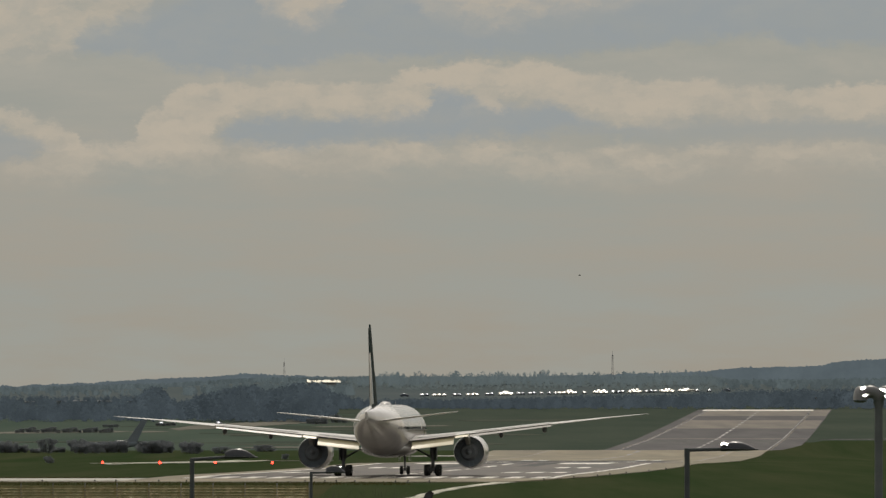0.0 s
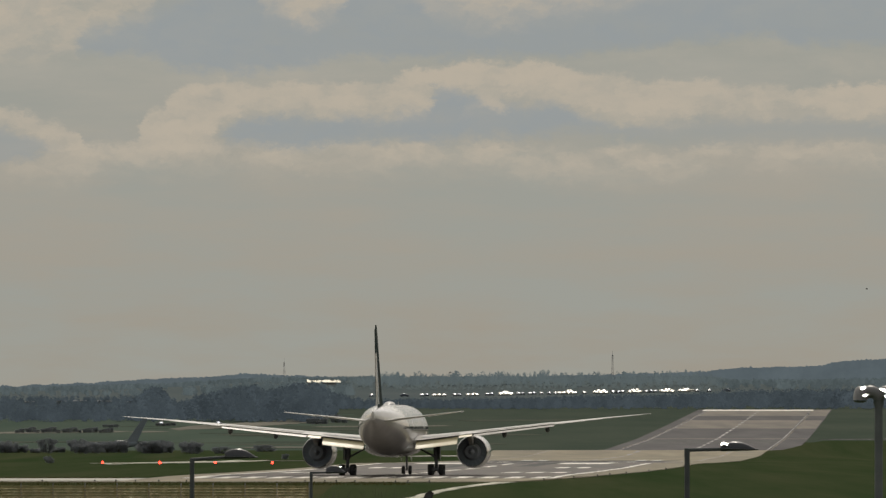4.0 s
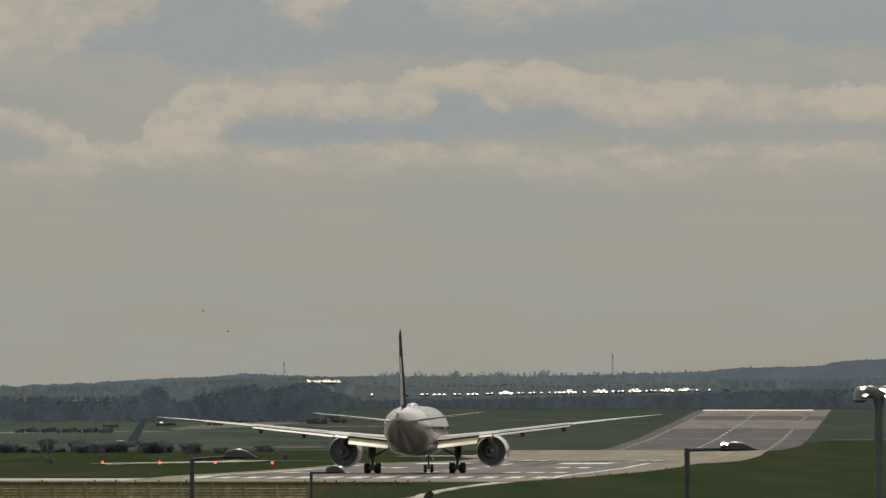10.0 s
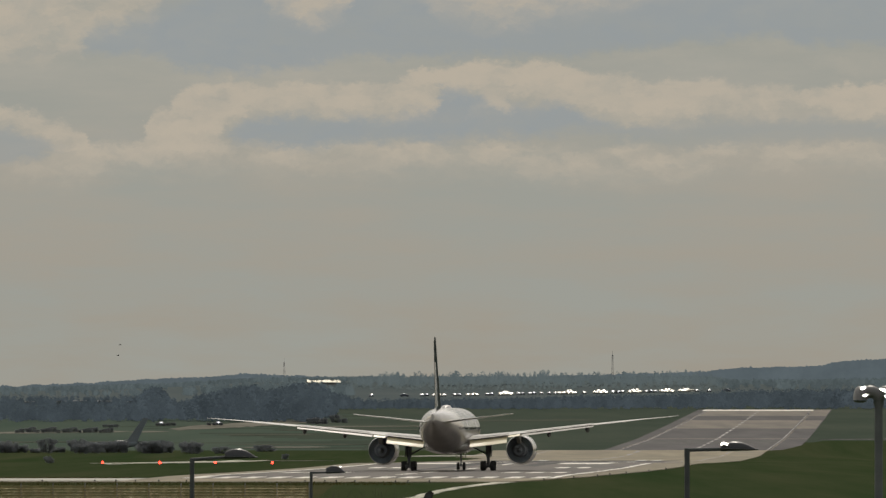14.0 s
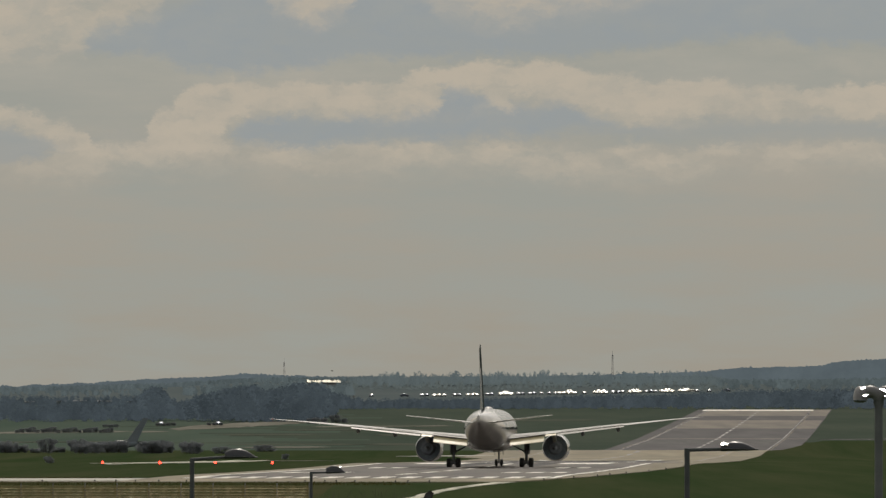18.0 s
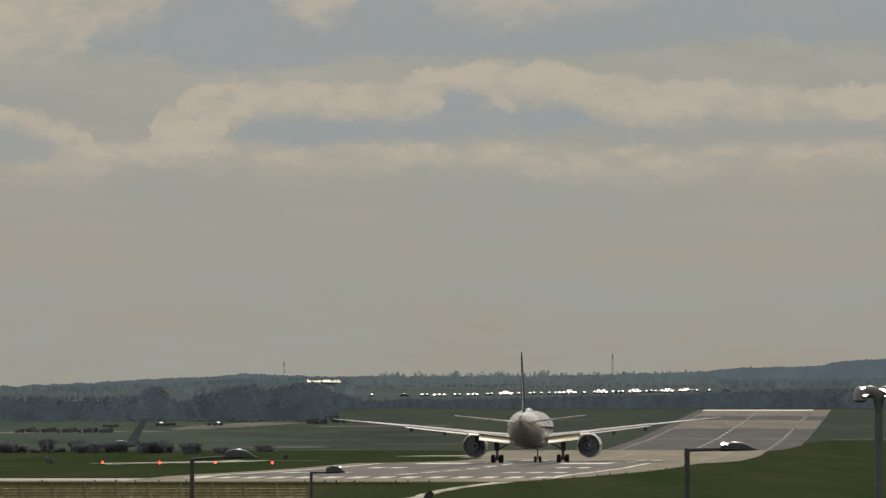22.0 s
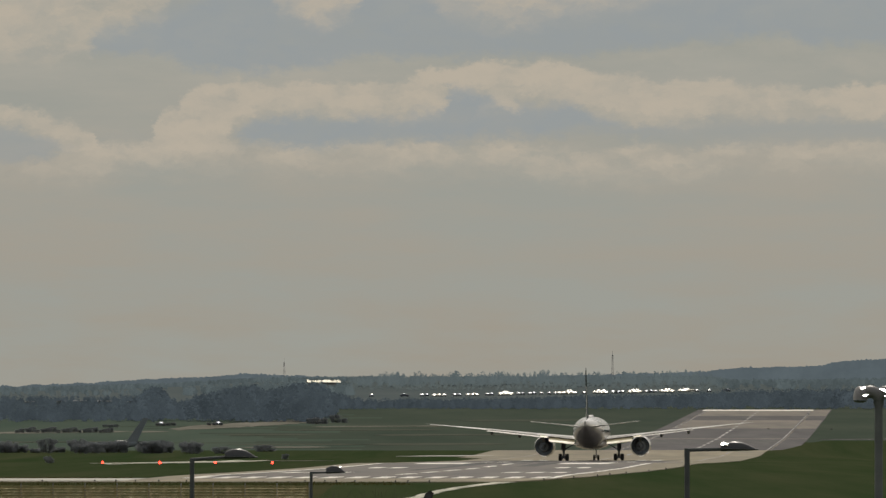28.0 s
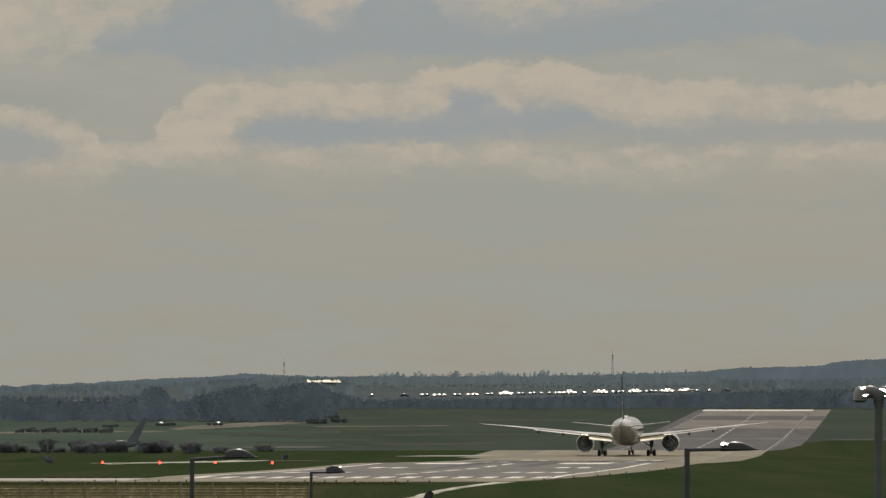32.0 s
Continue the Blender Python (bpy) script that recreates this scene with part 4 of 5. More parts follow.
rnd = random.Random(11)
first_place = {}


def car_line(pixel_x):
    """Distance of the road with the parked row, by pixel column to fit the view."""
    return float(np.interp(pixel_x, [0, 620, 775, 1220, 1300, 1568], [4046, 4046, 4060, 4185, 4195, 4200]))


# skyline trees by pixel column and top; haze put in as glow
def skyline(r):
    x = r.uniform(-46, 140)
    pixel_x = 784 + x * 15000 / 4270
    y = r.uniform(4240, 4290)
    tops = float(np.interp(pixel_x, [600, 640, 665, 690, 720, 748, 775, 812, 832, 855, 870, 886, 912, 940, 970, 1000, 1060, 1150, 1212, 1250, 1300],
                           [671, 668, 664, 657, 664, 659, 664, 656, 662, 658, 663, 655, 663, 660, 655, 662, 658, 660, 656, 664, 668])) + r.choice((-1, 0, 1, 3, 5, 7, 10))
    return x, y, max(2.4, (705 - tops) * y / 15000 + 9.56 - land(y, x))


def wood(name, count, place_fn, mat, seed, label, size=0.6, per=170, shapes=("round", "bushy", "bushy", "round")):
    """A mass of trees as one object; its material's glow holds the haze."""
    rnd2 = random.Random(seed)
    protos = [leaf_cloud(tree_lobes(rnd2, k), per, size, rnd2) for k in shapes]
    protos = [(np.array([tuple(q) for q in v]), np.array(f)) for v, f in protos]
    vs, fs, n = [], [], 0
    for _ in range(count):
        x, y, h = place_fn(rnd2)
        v, f = rnd2.choice(protos)
        a = rnd2.uniform(0, 6.28)
        s = h / 9.4
        r = np.array([[math.cos(a), -math.sin(a), 0], [math.sin(a), math.cos(a), 0], [0, 0, 1]])
        vs.append((v * (s * 1.15, s * 1.15, s)) @ r.T + (x, y, land(y, x)))
        fs.append(f + n)
        n += len(v)
    ob = mesh_object(name, np.concatenate(vs), np.concatenate(fs).tolist(), mat)
    return tagged(ob, label, "woods", kind="structure")


def deep_wood(r):
    x = r.uniform(-300, 300)
    y = r.uniform(3612, 3740) if -50 < x < 50 else r.uniform(3612, 4030)
    pixel_x = 784 + x * 15000 / y
    if pixel_x < 290 and y < 3875:
        return x, y, max(1.6, (705 - 708.6 - r.uniform(0, 1.6)) * y / 15000 + 9.56 - land(y))
    top = float(np.interp(pixel_x, [0, 280, 300, 335, 350, 440, 460, 500, 560, 640, 900, 1060, 1220, 1300, 1568], [700, 698, 710, 709, 698, 696, 694, 690, 690, 706, 704, 700, 696, 692, 688])) + r.uniform(-2, 5)
    return x, y, max(2.0, (705 - top) * y / 15000 + 9.56 - land(y))


def left_wood(r):
    y = r.uniform(3215, 3600)
    x = r.uniform(-300, -46)
    pixel_x = 784 + x * 15000 / y
    top = float(np.interp(pixel_x, [0, 60, 120, 200, 245, 262, 285, 300, 330, 350, 420, 450, 470, 520, 570, 600], [712, 716, 713, 717, 714, 686, 684, 708, 712, 700, 684, 682, 692, 679, 680, 703])) + r.uniform(-1, 8)
    return x, y, max(2.5, (705 - top) * y / 15000 + 9.56 - land(y))


def hill_wood(r):
    x = r.uniform(-330, 330)
    open_slope = 620 < 784 + x * 15000 / 4250 < 1270 or 296 < 784 + x * 15000 / 4250 < 340
    y = r.uniform(4292 if open_slope else car_line(784 + x * 15000 / 4180) + 14, 4700)
    pixel_x = 784 + x * 15000 / y
    top = float(np.interp(pixel_x, [0, 200, 280, 440, 560, 640, 900, 1250, 1300, 1400, 1568], [698, 690, 684, 674, 674, 674, 672, 671, 670, 671, 668])) + r.uniform(-1, 8)
    return x, y, max(2.6, (705 - top) * y / 15000 + 9.56 - land(y, x))


wood("backdrop", 300, skyline, SKYLINE_WOOD, 6, "slate-green trees along the skyline, haze put in as glow", 0.42, 300, ("tall", "round", "tall", "bushy"))
# scrub added to cover the trees' shadow line; its glow holds haze
wood("backdrop", 900, lambda r: (r.uniform(-48, 142), 4208 + 66 * r.random() ** 0.8, r.uniform(0.9, 2.0)), HAZY_SCRUB, 8, "low scrub added over the slope's shadow line, glowing for haze", 0.8, 90)
wood("backdrop", 2600, deep_wood, DISTANT_WOOD, 3, "dense dark slate-green wood, haze put in as glow")
wood("backdrop", 1500, left_wood, DISTANT_WOOD, 4, "tall dark slate-green wood, haze put in as glow")
wood("backdrop", 4200, hill_wood, HILL_WOOD, 5, "blue-green wood covering the far slope, haze put in as glow", 0.7)


# hedges and bushes beside the field, on the swell of ground
def make_bush(seed, w, h, d, count, label, group):
    r = random.Random(seed)
    b = thing("bush", pose(0, -520, 0), label, "bush", group)
    bm = bmesh.new()
    for i in range(6):
        a = r.uniform(0, 6.28)
        tube(bm, (0, 0, -0.2), (0.35 * w * math.cos(a), 0.35 * d * math.sin(a), h * 0.7), 0.05, 0.02, 5)
    part("stem", bm, BARK, b)
    lobes = [((r.uniform(-0.4, 0.4) * w, r.uniform(-0.3, 0.3) * d, r.uniform(0.12, 0.82) * h), (r.uniform(0.12, 0.2) * w, r.uniform(0.12, 0.2) * d, r.uniform(0.11, 0.2) * h)) for _ in range(26)]
    v, f = leaf_cloud(lobes, count, 0.085, r)
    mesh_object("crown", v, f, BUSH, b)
    return b


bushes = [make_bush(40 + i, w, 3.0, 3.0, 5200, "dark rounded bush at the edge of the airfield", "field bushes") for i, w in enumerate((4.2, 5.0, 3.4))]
for pixel_x, h in ((4, 3.0), (20, 2.6), (34, 2.0), (84, 3.6), (100, 1.4), (134, 3.4), (150, 2.8), (166, 2.6), (182, 2.7), (197, 3.0), (211, 3.2), (204, 2.2), (142, 2.6), (158, 2.4), (174, 2.4), (190, 2.6), (252, 2.2), (266, 2.6), (280, 2.8), (293, 2.4), (338, 2.6), (12, 2.6), (258, 2.8), (272, 3.2), (287, 3.0), (330, 3.0), (345, 2.8), (395, 1.8), (470, 1.7), (60, 1.2)):
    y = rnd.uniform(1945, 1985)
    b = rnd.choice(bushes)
    m = sized((pixel_x - 784) * y / 15000, y, h / 3.0, rnd.uniform(0.85, 1.25), rnd.uniform(-20, 20))
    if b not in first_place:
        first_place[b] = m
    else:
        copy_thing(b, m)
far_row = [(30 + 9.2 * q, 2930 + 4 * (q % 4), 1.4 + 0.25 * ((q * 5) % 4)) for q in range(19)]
for pixel_x, y, h in far_row + [(548, 3170, 2.2), (560, 3160, 2.8), (574, 3165, 2.4), (595, 3200, 3.4), (610, 3190, 2.0), (505, 1760, 1.2), (90, 1420, 1.0), (84, 1500, 1.3)]:
    copy_thing(rnd.choice(bushes), sized((pixel_x - 784) * y / 15000, y, h / 3.0, h / 3.0 * 0.9, rnd.uniform(-30, 30)))


# bare shrubs by the fence
def make_shrub(seed, label):
    r = random.Random(seed)
    s = thing("bare_shrub", pose(0, -540, 0), label, "shrub", "bare shrubs")
    for i in range(7):
        a, lean = r.uniform(0, 6.28), r.uniform(0.15, 0.5)
        bm = bmesh.new()
        p = Vector((0, 0, -0.1))
        d = Vector((math.cos(a) * lean, math.sin(a) * lean, 1)).normalized()
        rad = 0.03
        for k in range(4):
            q = p + d * r.uniform(0.6, 0.85)
            tube(bm, p, q, rad, rad * 0.75, 5)
            side = (d + Vector((r.uniform(-1, 1), r.uniform(-1, 1), 0.3))).normalized()
            tube(bm, q, q + side * 0.5, rad * 0.6, 0.005, 5)
            p, rad = q, rad * 0.75
            d = (d + Vector((r.uniform(-0.3, 0.3), r.uniform(-0.3, 0.3), 0.1))).normalized()
        part("branch", bm, BARK, s)
    return s


shrubs = [make_shrub(60 + i, "bare dark twiggy shrub in the grass") for i in range(2)]
for i, (pixel_x, h) in enumerate(((604, 1.02), (628, 0.95), (655, 1.06), (676, 1.0), (698, 0.95), (590, 0.9), (715, 0.85))):
    m = sized((pixel_x - 784) * 590 / 15000, 590 + 3 * i, h, h, 57 * i)
    if i < 2:
        first_place[shrubs[i]] = m
    else:
        copy_thing(shrubs[i % 2], m)

# ragged grass along the pavement's edges
rg = random.Random(77)
vs, fs = [], []
for i in range(6000):
    kind = rg.random()
    if kind < 0.45:
        y = rg.uniform(930, 961.5)
        x = rg.uniform(-62, 6)
        if abs(x - path_x(y)) < 3.4 + max(0, y - 900) * 0.12:
            continue
    else:
        y = rg.uniform(1006.6, 1010)
        x = rg.uniform(-75, middle(1000) - 28)
    z = land(y)
    h, w, a = rg.uniform(0.05, 0.22), rg.uniform(0.05, 0.16), rg.uniform(0, 3.14)
    n = len(vs)
    dx, dy = math.cos(a) * w, math.sin(a) * w
    vs += [(x - dx, y - dy, z - 0.05), (x + dx, y + dy, z - 0.05), (x + rg.uniform(-0.1, 0.1), y, z + h)]
    fs.append((n, n + 1, n + 2))
tagged(mesh_object("grass_tufts", vs, fs, TUFT), "ragged longer grass along the pavement edges", "grass", kind="stuff")


# ---- far buildings, cars, masts ----
def make_shed(x, y, w, d, wall_h, rise, name, label, roof=ROOF, roof_label="sunlit shining sheet roof", wall=PLASTER):
    s = thing(name, pose(x, y, land(y)), label, "building")
    bm = bmesh.new()
    block(bm, -w / 2, w / 2, 0, d, -0.5, wall_h)
    part("wall", bm, wall, s)
    for sign in (0, 1):
        y0, y1 = (-0.5, d / 2) if sign == 0 else (d / 2, d + 0.5)
        z0, z1 = (wall_h, wall_h + rise) if sign == 0 else (wall_h + rise, wall_h)
        bm = bmesh.new()
        sheets = random.Random(int(w * 10) + sign)
        for xx in span(-w / 2 - 0.4, w / 2 - 0.4, 0.9):
            d0, d1 = sheets.uniform(-0.1, 0.1), sheets.uniform(-0.45, 0.15)
            loft(bm, [[(q, y0, z0 + d0), (q, y1, z1 + d1), (q, y1, z1 + 0.12 + d1), (q, y0, z0 + 0.12 + d0)] for q in (xx, xx + 0.88)])
        part("roof", bm, roof, s, roof_label)
    for sgn in (-1, 1):
        part("gable", loft(bmesh.new(), [[(sgn * w / 2 - 0.1, 0, wall_h), (sgn * w / 2 + 0.1, 0, wall_h), (sgn * w / 2 + 0.1, d, wall_h), (sgn * w / 2 - 0.1, d, wall_h)], [(sgn * w / 2 - 0.1, d / 2 - 0.05, wall_h + rise), (sgn * w / 2 + 0.1, d / 2 - 0.05, wall_h + rise), (sgn * w / 2 + 0.1, d / 2 + 0.05, wall_h + rise), (sgn * w / 2 - 0.1, d / 2 + 0.05, wall_h + rise)]]), PLASTER, s)
    for i in range(int(w // 3)):
        xx = -w / 2 + 1.5 + 3 * i
        part("window", block(bmesh.new(), xx - 0.6, xx + 0.6, -0.04, 0.04, wall_h * 0.45, wall_h * 0.75), WINDOW, s)
    return s


make_shed((573 - 784) * 4110 / 15000, 4110, 15.6, 7.4, 6.0, 1.25, "shed", "long low shed with a shining roof among trees")
for pixel_x, w, y in ((52, 4.5, 3860), (108, 4.5, 3850), (141, 6.5, 3840), (185, 7.0, 3850), (230, 4.0, 3870)):
    make_shed((pixel_x - 784) * y / 15000, y, w * 0.85, 4.0, 1.45 + (3870 - y) * 0.02, 0.4, "hut", "small pale hut in the haze before the wood", PALE_ROOF, "dull pale roof", PALE_ROOF)

wood("backdrop", 30, lambda r: ((r.uniform(528, 622) - 784) * 4098 / 15000, 4098 + r.uniform(-4, 2), 5.1 + r.uniform(-0.5, 0.4)), SKYLINE_WOOD, 7, "trees before the shed, haze put in as glow", 0.42, 420)


def make_car(paint, label, van=False):
    c = thing("car", pose(0, -560, 0), label, "car", "parked cars")
    h = 2.05 if van else 1.45
    # windscreens and van fronts pitched to glint at the camera
    if van:
        prof = [(-2.2, 0.45), (-2.25, 0.75), (-2.1, 1.7), (-1.75, 1.92), (-1.1, h), (-0.6, h), (-0.2, h * 0.985), (1.5, 1.4), (2.12, 1.05), (2.25, 0.6), (2.2, 0.4)]
    else:
        prof = [(-2.2, 0.45), (-2.25, 0.75), (-2.1, 0.95), (-1.75, 1.0), (-1.1, 1.38), (-0.5, h), (0.15, h * 0.985), (1.45, 0.96), (2.1, 0.8), (2.25, 0.6), (2.2, 0.4)]
    rings = []
    for q in range(13):
        a = math.pi * q / 12
        yy = -0.88 * math.cos(a)
        rings.append([(xx, yy, z - 0.22 * yy * yy if z > 0.8 else z) for xx, z in prof] + [(2.0, yy, 0.28), (-2.0, yy, 0.28)])
    body = shade_auto(part("body", loft(bmesh.new(), rings), paint, c), 60)
    top = h - 0.42
    part("side_window", block(bmesh.new(), -1.15, 0.75, -0.90, -0.84, 0.72, top), CAR_GLASS, body)
    part("side_window", block(bmesh.new(), -1.15, 0.75, 0.84, 0.90, 0.72, top), CAR_GLASS, body)
    (x0, z0), (x1, z1) = prof[7], prof[6]
    slope = lambda xx, lift: z0 + (z1 - z0) * (xx - x0) / (x1 - x0) + lift
    glass = [[(xx, yy, slope(xx, lift) - 0.22 * yy * yy) for xx, lift in ((x0 - 0.08, 0.012), (x1 + 0.12, 0.012), (x1 + 0.12, -0.03), (x0 - 0.08, -0.03))] for yy in (-0.7, -0.35, 0, 0.35, 0.7)]
    part("windscreen", loft(bmesh.new(), glass), CAR_GLASS, body)
    for xx in (-1.35, 1.38):
        for sgn in (-1, 1):
            w = part("wheel", turned(bmesh.new(), [(-0.1, 0.2), (-0.11, 0.31), (0.11, 0.31), (0.1, 0.2)], axis="y", n=16), TYRE, c)
            w.matrix_basis = pose(xx, sgn * 0.8, 0.31)
            part("hub", turned(bmesh.new(), [(-0.115, 0.18), (0.115, 0.18)], axis="y", n=12), GALV, w)
    return c


cars = [make_car(CAR_PAINTS[i], lab, v) for i, lab, v in ((0, "white car glinting in the sun", False), (1, "silver car glinting in the sun", False), (0, "white van glinting in the sun", True), (2, "dark blue car in the parked row", False))]
parked = set()


def park(k, pixel_x, y, turn):
    m = sized((pixel_x - 784) * y / 15000, y, 1.0, 1.0, turn, 0.02)
    if k not in parked:
        parked.add(k)
        cars[k].matrix_basis = m
    else:
        copy_thing(cars[k], m)


# single cars along the road, clusters turned to glint this way, duller ones between
for pixel_x, k in ((657, 3), (716, 3), (958, 1), (972, 3), (983, 1), (990, 0), (1034, 1), (1226, 0), (1233, 1), (1255, 3), (1285, 3)):
    park(k, pixel_x, car_line(pixel_x) + rnd.uniform(-3, 3), rnd.choice((-90, -84, 4, 172)) + rnd.uniform(-6, 6))
for pixel_x, wide in ((778, 3), (836, 3), (895, 3), (1007, 3), (1063, 3), (1123, 3), (1181, 3), (1211, 2)):
    y = car_line(pixel_x)
    for q in range(wide):
        park(0, pixel_x + (q - (wide - 1) / 2) * 8.0 + rnd.uniform(-1.2, 1.2), y + rnd.uniform(-1.2, 1.2), -90 + rnd.uniform(-14, 14))
    for q in range(wide + 1 if pixel_x > 850 else 0):
        park((0, 2, 2, 0)[q], pixel_x + (q - wide / 2) * 6.6 + rnd.uniform(-1.5, 1.5), y + 6.5 + rnd.uniform(-1, 1), -90 + rnd.uniform(-14, 14))
for pixel_x, wide in ((750, 2), (808, 2), (866, 2), (920, 2), (942, 2), (1094, 3), (1152, 3)):
    for q in range(wide):
        park((1, 3, 1)[q], pixel_x + (q - (wide - 1) / 2) * 8.0 + rnd.uniform(-1.2, 1.2), car_line(pixel_x) + 3 + rnd.uniform(-2, 2), 90 + rnd.uniform(-14, 14))
for pixel_x, y in ((187, 3074), (197, 3074), (206, 3074), (279, 3114), (289, 3114), (298, 3119), (307, 3119), (369, 3124), (379, 3124), (390, 3122), (560, 3169), (571, 3169)):
    copy_thing(rnd.choice(bushes), sized((pixel_x - 784) * y / 15000, y, 0.42, 0.5, rnd.uniform(-30, 30)))
for pixel_x, y, k in ((285, 3120, 3), (386, 3128, 3)):
    copy_thing(cars[k], sized((pixel_x - 784) * y / 15000, y, 1.0, 1.0, 90 + rnd.uniform(-12, 12), 0.02))


for k, m in first_place.items():
    k.matrix_basis = m


def make_mast(pixel_x, pixel_top, y):
    x = (pixel_x - 784) * y / 15000
    base = land(y, x)
    top = 9.56 + (705 - pixel_top) * y / 15000 - base
    m = thing("radio_mast", pose(x, y, base), "thin steel lattice mast on the skyline", "mast", "masts")
    for sx, sy in ((-1, -1), (1, -1), (1, 1), (-1, 1)):
        part("leg", tube(bmesh.new(), (sx * 0.75, sy * 0.75, -0.5), (sx * 0.25, sy * 0.25, top), 0.09, 0.06, 6), MAST_STEEL, m)
    bm = bmesh.new()
    n = 10
    for i in range(n):
        z0, z1 = top * i / n, top * (i + 1) / n
        w0, w1 = 0.75 - 0.5 * i / n, 0.75 - 0.5 * (i + 1) / n
        for sx in (-1, 1):
            tube(bm, (-sx * w0, -w0, z0), (sx * w1, -w1, z1), 0.05, n=5)
            tube(bm, (-sx * w0, w0, z0), (sx * w1, w1, z1), 0.05, n=5)
            tube(bm, (sx * w0, -w0, z0), (sx * w1, w1, z1), 0.05, n=5)
    part("bracing", bm, MAST_STEEL, m)
    part("aerial", tube(bmesh.new(), (0, 0, top - 0.5), (0, 0, top + 2.0), 0.1, 0.05, 6), MAST_STEEL, m)
    part("platform", block(bmesh.new(), -0.5, 0.5, -0.5, 0.5, top - 2.2, top - 2.0), MAST_STEEL, m)
    for a in (0.3, -0.3):
        part("antenna_panel", block(bmesh.new(), a - 0.15, a + 0.15, -0.5, -0.4, top - 1.8, top - 0.4), MAST_STEEL, m)


make_mast(503, 641, 4655)
make_mast(1084, 628, 4660)

# a parked aeroplane whose tail shows over the hedge
jet = thing("parked_airplane", pose(-73.4, 2012, land(2012)), "grey parked aeroplane with its swept fin above the hedge", "airplane")
bm = loft(bmesh.new(), [circle(18, r, (xx, 0, zz), "x") for xx, r, zz in ((-15.5, 0.05, 1.2), (-14.8, 0.4, 1.22), (-13.5, 0.7, 1.24), (-8, 0.78, 1.25), (-3, 0.76, 1.28), (1, 0.55, 1.6), (3.4, 0.12, 2.0))])
shade_auto(part("fuselage", bm, HAZE_GREY, jet), 40)
part("fin", loft(bmesh.new(), [[(xx0, -0.12, z), (xx1, -0.08, z), (xx1, 0.08, z), (xx0, 0.12, z)] for z, xx0, xx1 in ((1.9, -1.9, 0.7), (7.4, 1.9, 3.3), (7.7, 2.2, 3.4))]), HAZE_GREY, jet, "dark grey swept fin")
for sgn in (-1, 1):
    part("tailplane", loft(bmesh.new(), [[(xx0, sgn * yy, 2.1), (xx1, sgn * yy, 2.1), (xx1, sgn * yy, 2.2), (xx0, sgn * yy, 2.2)] for yy, xx0, xx1 in ((0.1, 0.6, 2.6), (2.6, 1.8, 3.0))]), GEAR_PAINT, jet)
    part("wing", loft(bmesh.new(), [[(xx0, sgn * yy, 1.0 + d), (xx1, sgn * yy, 1.0 + d), (xx1, sgn * yy, 1.2 + d), (xx0, sgn * yy, 1.3 + d)] for yy, xx0, xx1, d in ((1.0, -11.0, -6.5, 0), (9.5, -6.2, -4.8, 0.5))]), HAZE_GREY, jet)
    part("engine", turned(bmesh.new(), [(-4.5, 0.5), (-4.2, 0.62), (-2.6, 0.6), (-1.6, 0.42)], c=(0, sgn * 1.5, 1.8), axis="x", n=16), GEAR_PAINT, jet)
    part("wheel", turned(bmesh.new(), [(-0.15, 0.25), (-0.15, 0.4), (0.15, 0.4), (0.15, 0.25)], c=(-7.5, sgn * 1.6, 0.4), axis="y", n=16), TYRE, jet)
    part("gear_leg", tube(bmesh.new(), (-7.5, sgn * 1.6, 0.4), (-7.5, sgn * 1.4, 1.2), 0.08), GEAR_PAINT, jet)
part("nose_gear_leg", tube(bmesh.new(), (-12.6, 0, 0.3), (-12.6, 0, 1.0), 0.07), GEAR_PAINT, jet)
part("wheel", turned(bmesh.new(), [(-0.1, 0.2), (-0.1, 0.3), (0.1, 0.3), (0.1, 0.2)], c=(-12.6, 0, 0.3), axis="y", n=14), TYRE, jet)


# ---- airfield lights ----
def make_red_light(x, y):
    m = thing("red_light", pose(x, y, land(y)), "low airfield lamp glowing red over the grass", "light", "red airfield lights")
    part("base", turned(bmesh.new(), [(-0.05, 0.22), (0.06, 0.22), (0.08, 0.12)], axis="z", n=14), DARK_IRON, m)
    part("stem", tube(bmesh.new(), (0, 0, 0.05), (0, 0, 0.22), 0.05), DARK_IRON, m)
    part("housing", turned(bmesh.new(), [(0.02, 0.19), (0.1, 0.24), (0.28, 0.24), (0.32, 0.1)], c=(0, 0, 0.42), n=18), DARK_IRON, m)
    part("lens", turned(bmesh.new(), [(-0.12, 0.05), (-0.07, 0.14), (0.03, 0.185)], c=(0, 0, 0.42), n=18), RED_LENS, m, "glowing red lens")
    return m


for pixel_x in (182, 283, 381, 482):
    make_red_light((pixel_x - 784) * 1333 / 15000, 1333)


def make_edge_light():
    m = thing("edge_light", pose(0, 0, 0), "small dark runway edge light on a stake", "light", "runway edge lights")
    part("base", turned(bmesh.new(), [(0, 0.16), (0.04, 0.16), (0.06, 0.05)], axis="z", n=12), DARK_IRON, m)
    part("stem", tube(bmesh.new(), (0, 0, 0.04), (0, 0, 0.16), 0.035), DARK_IRON, m)
    part("cap", turned(bmesh.new(), [(0.14, 0.07), (0.18, 0.1), (0.24, 0.085), (0.27, 0.03)], axis="z", n=12), DARK_IRON, m)
    part("lens", turned(bmesh.new(), [(0.27, 0.04), (0.30, 0.04), (0.31, 0.02)], axis="z", n=10), LAMP_GLASS, m)
    return m


edge = make_edge_light()
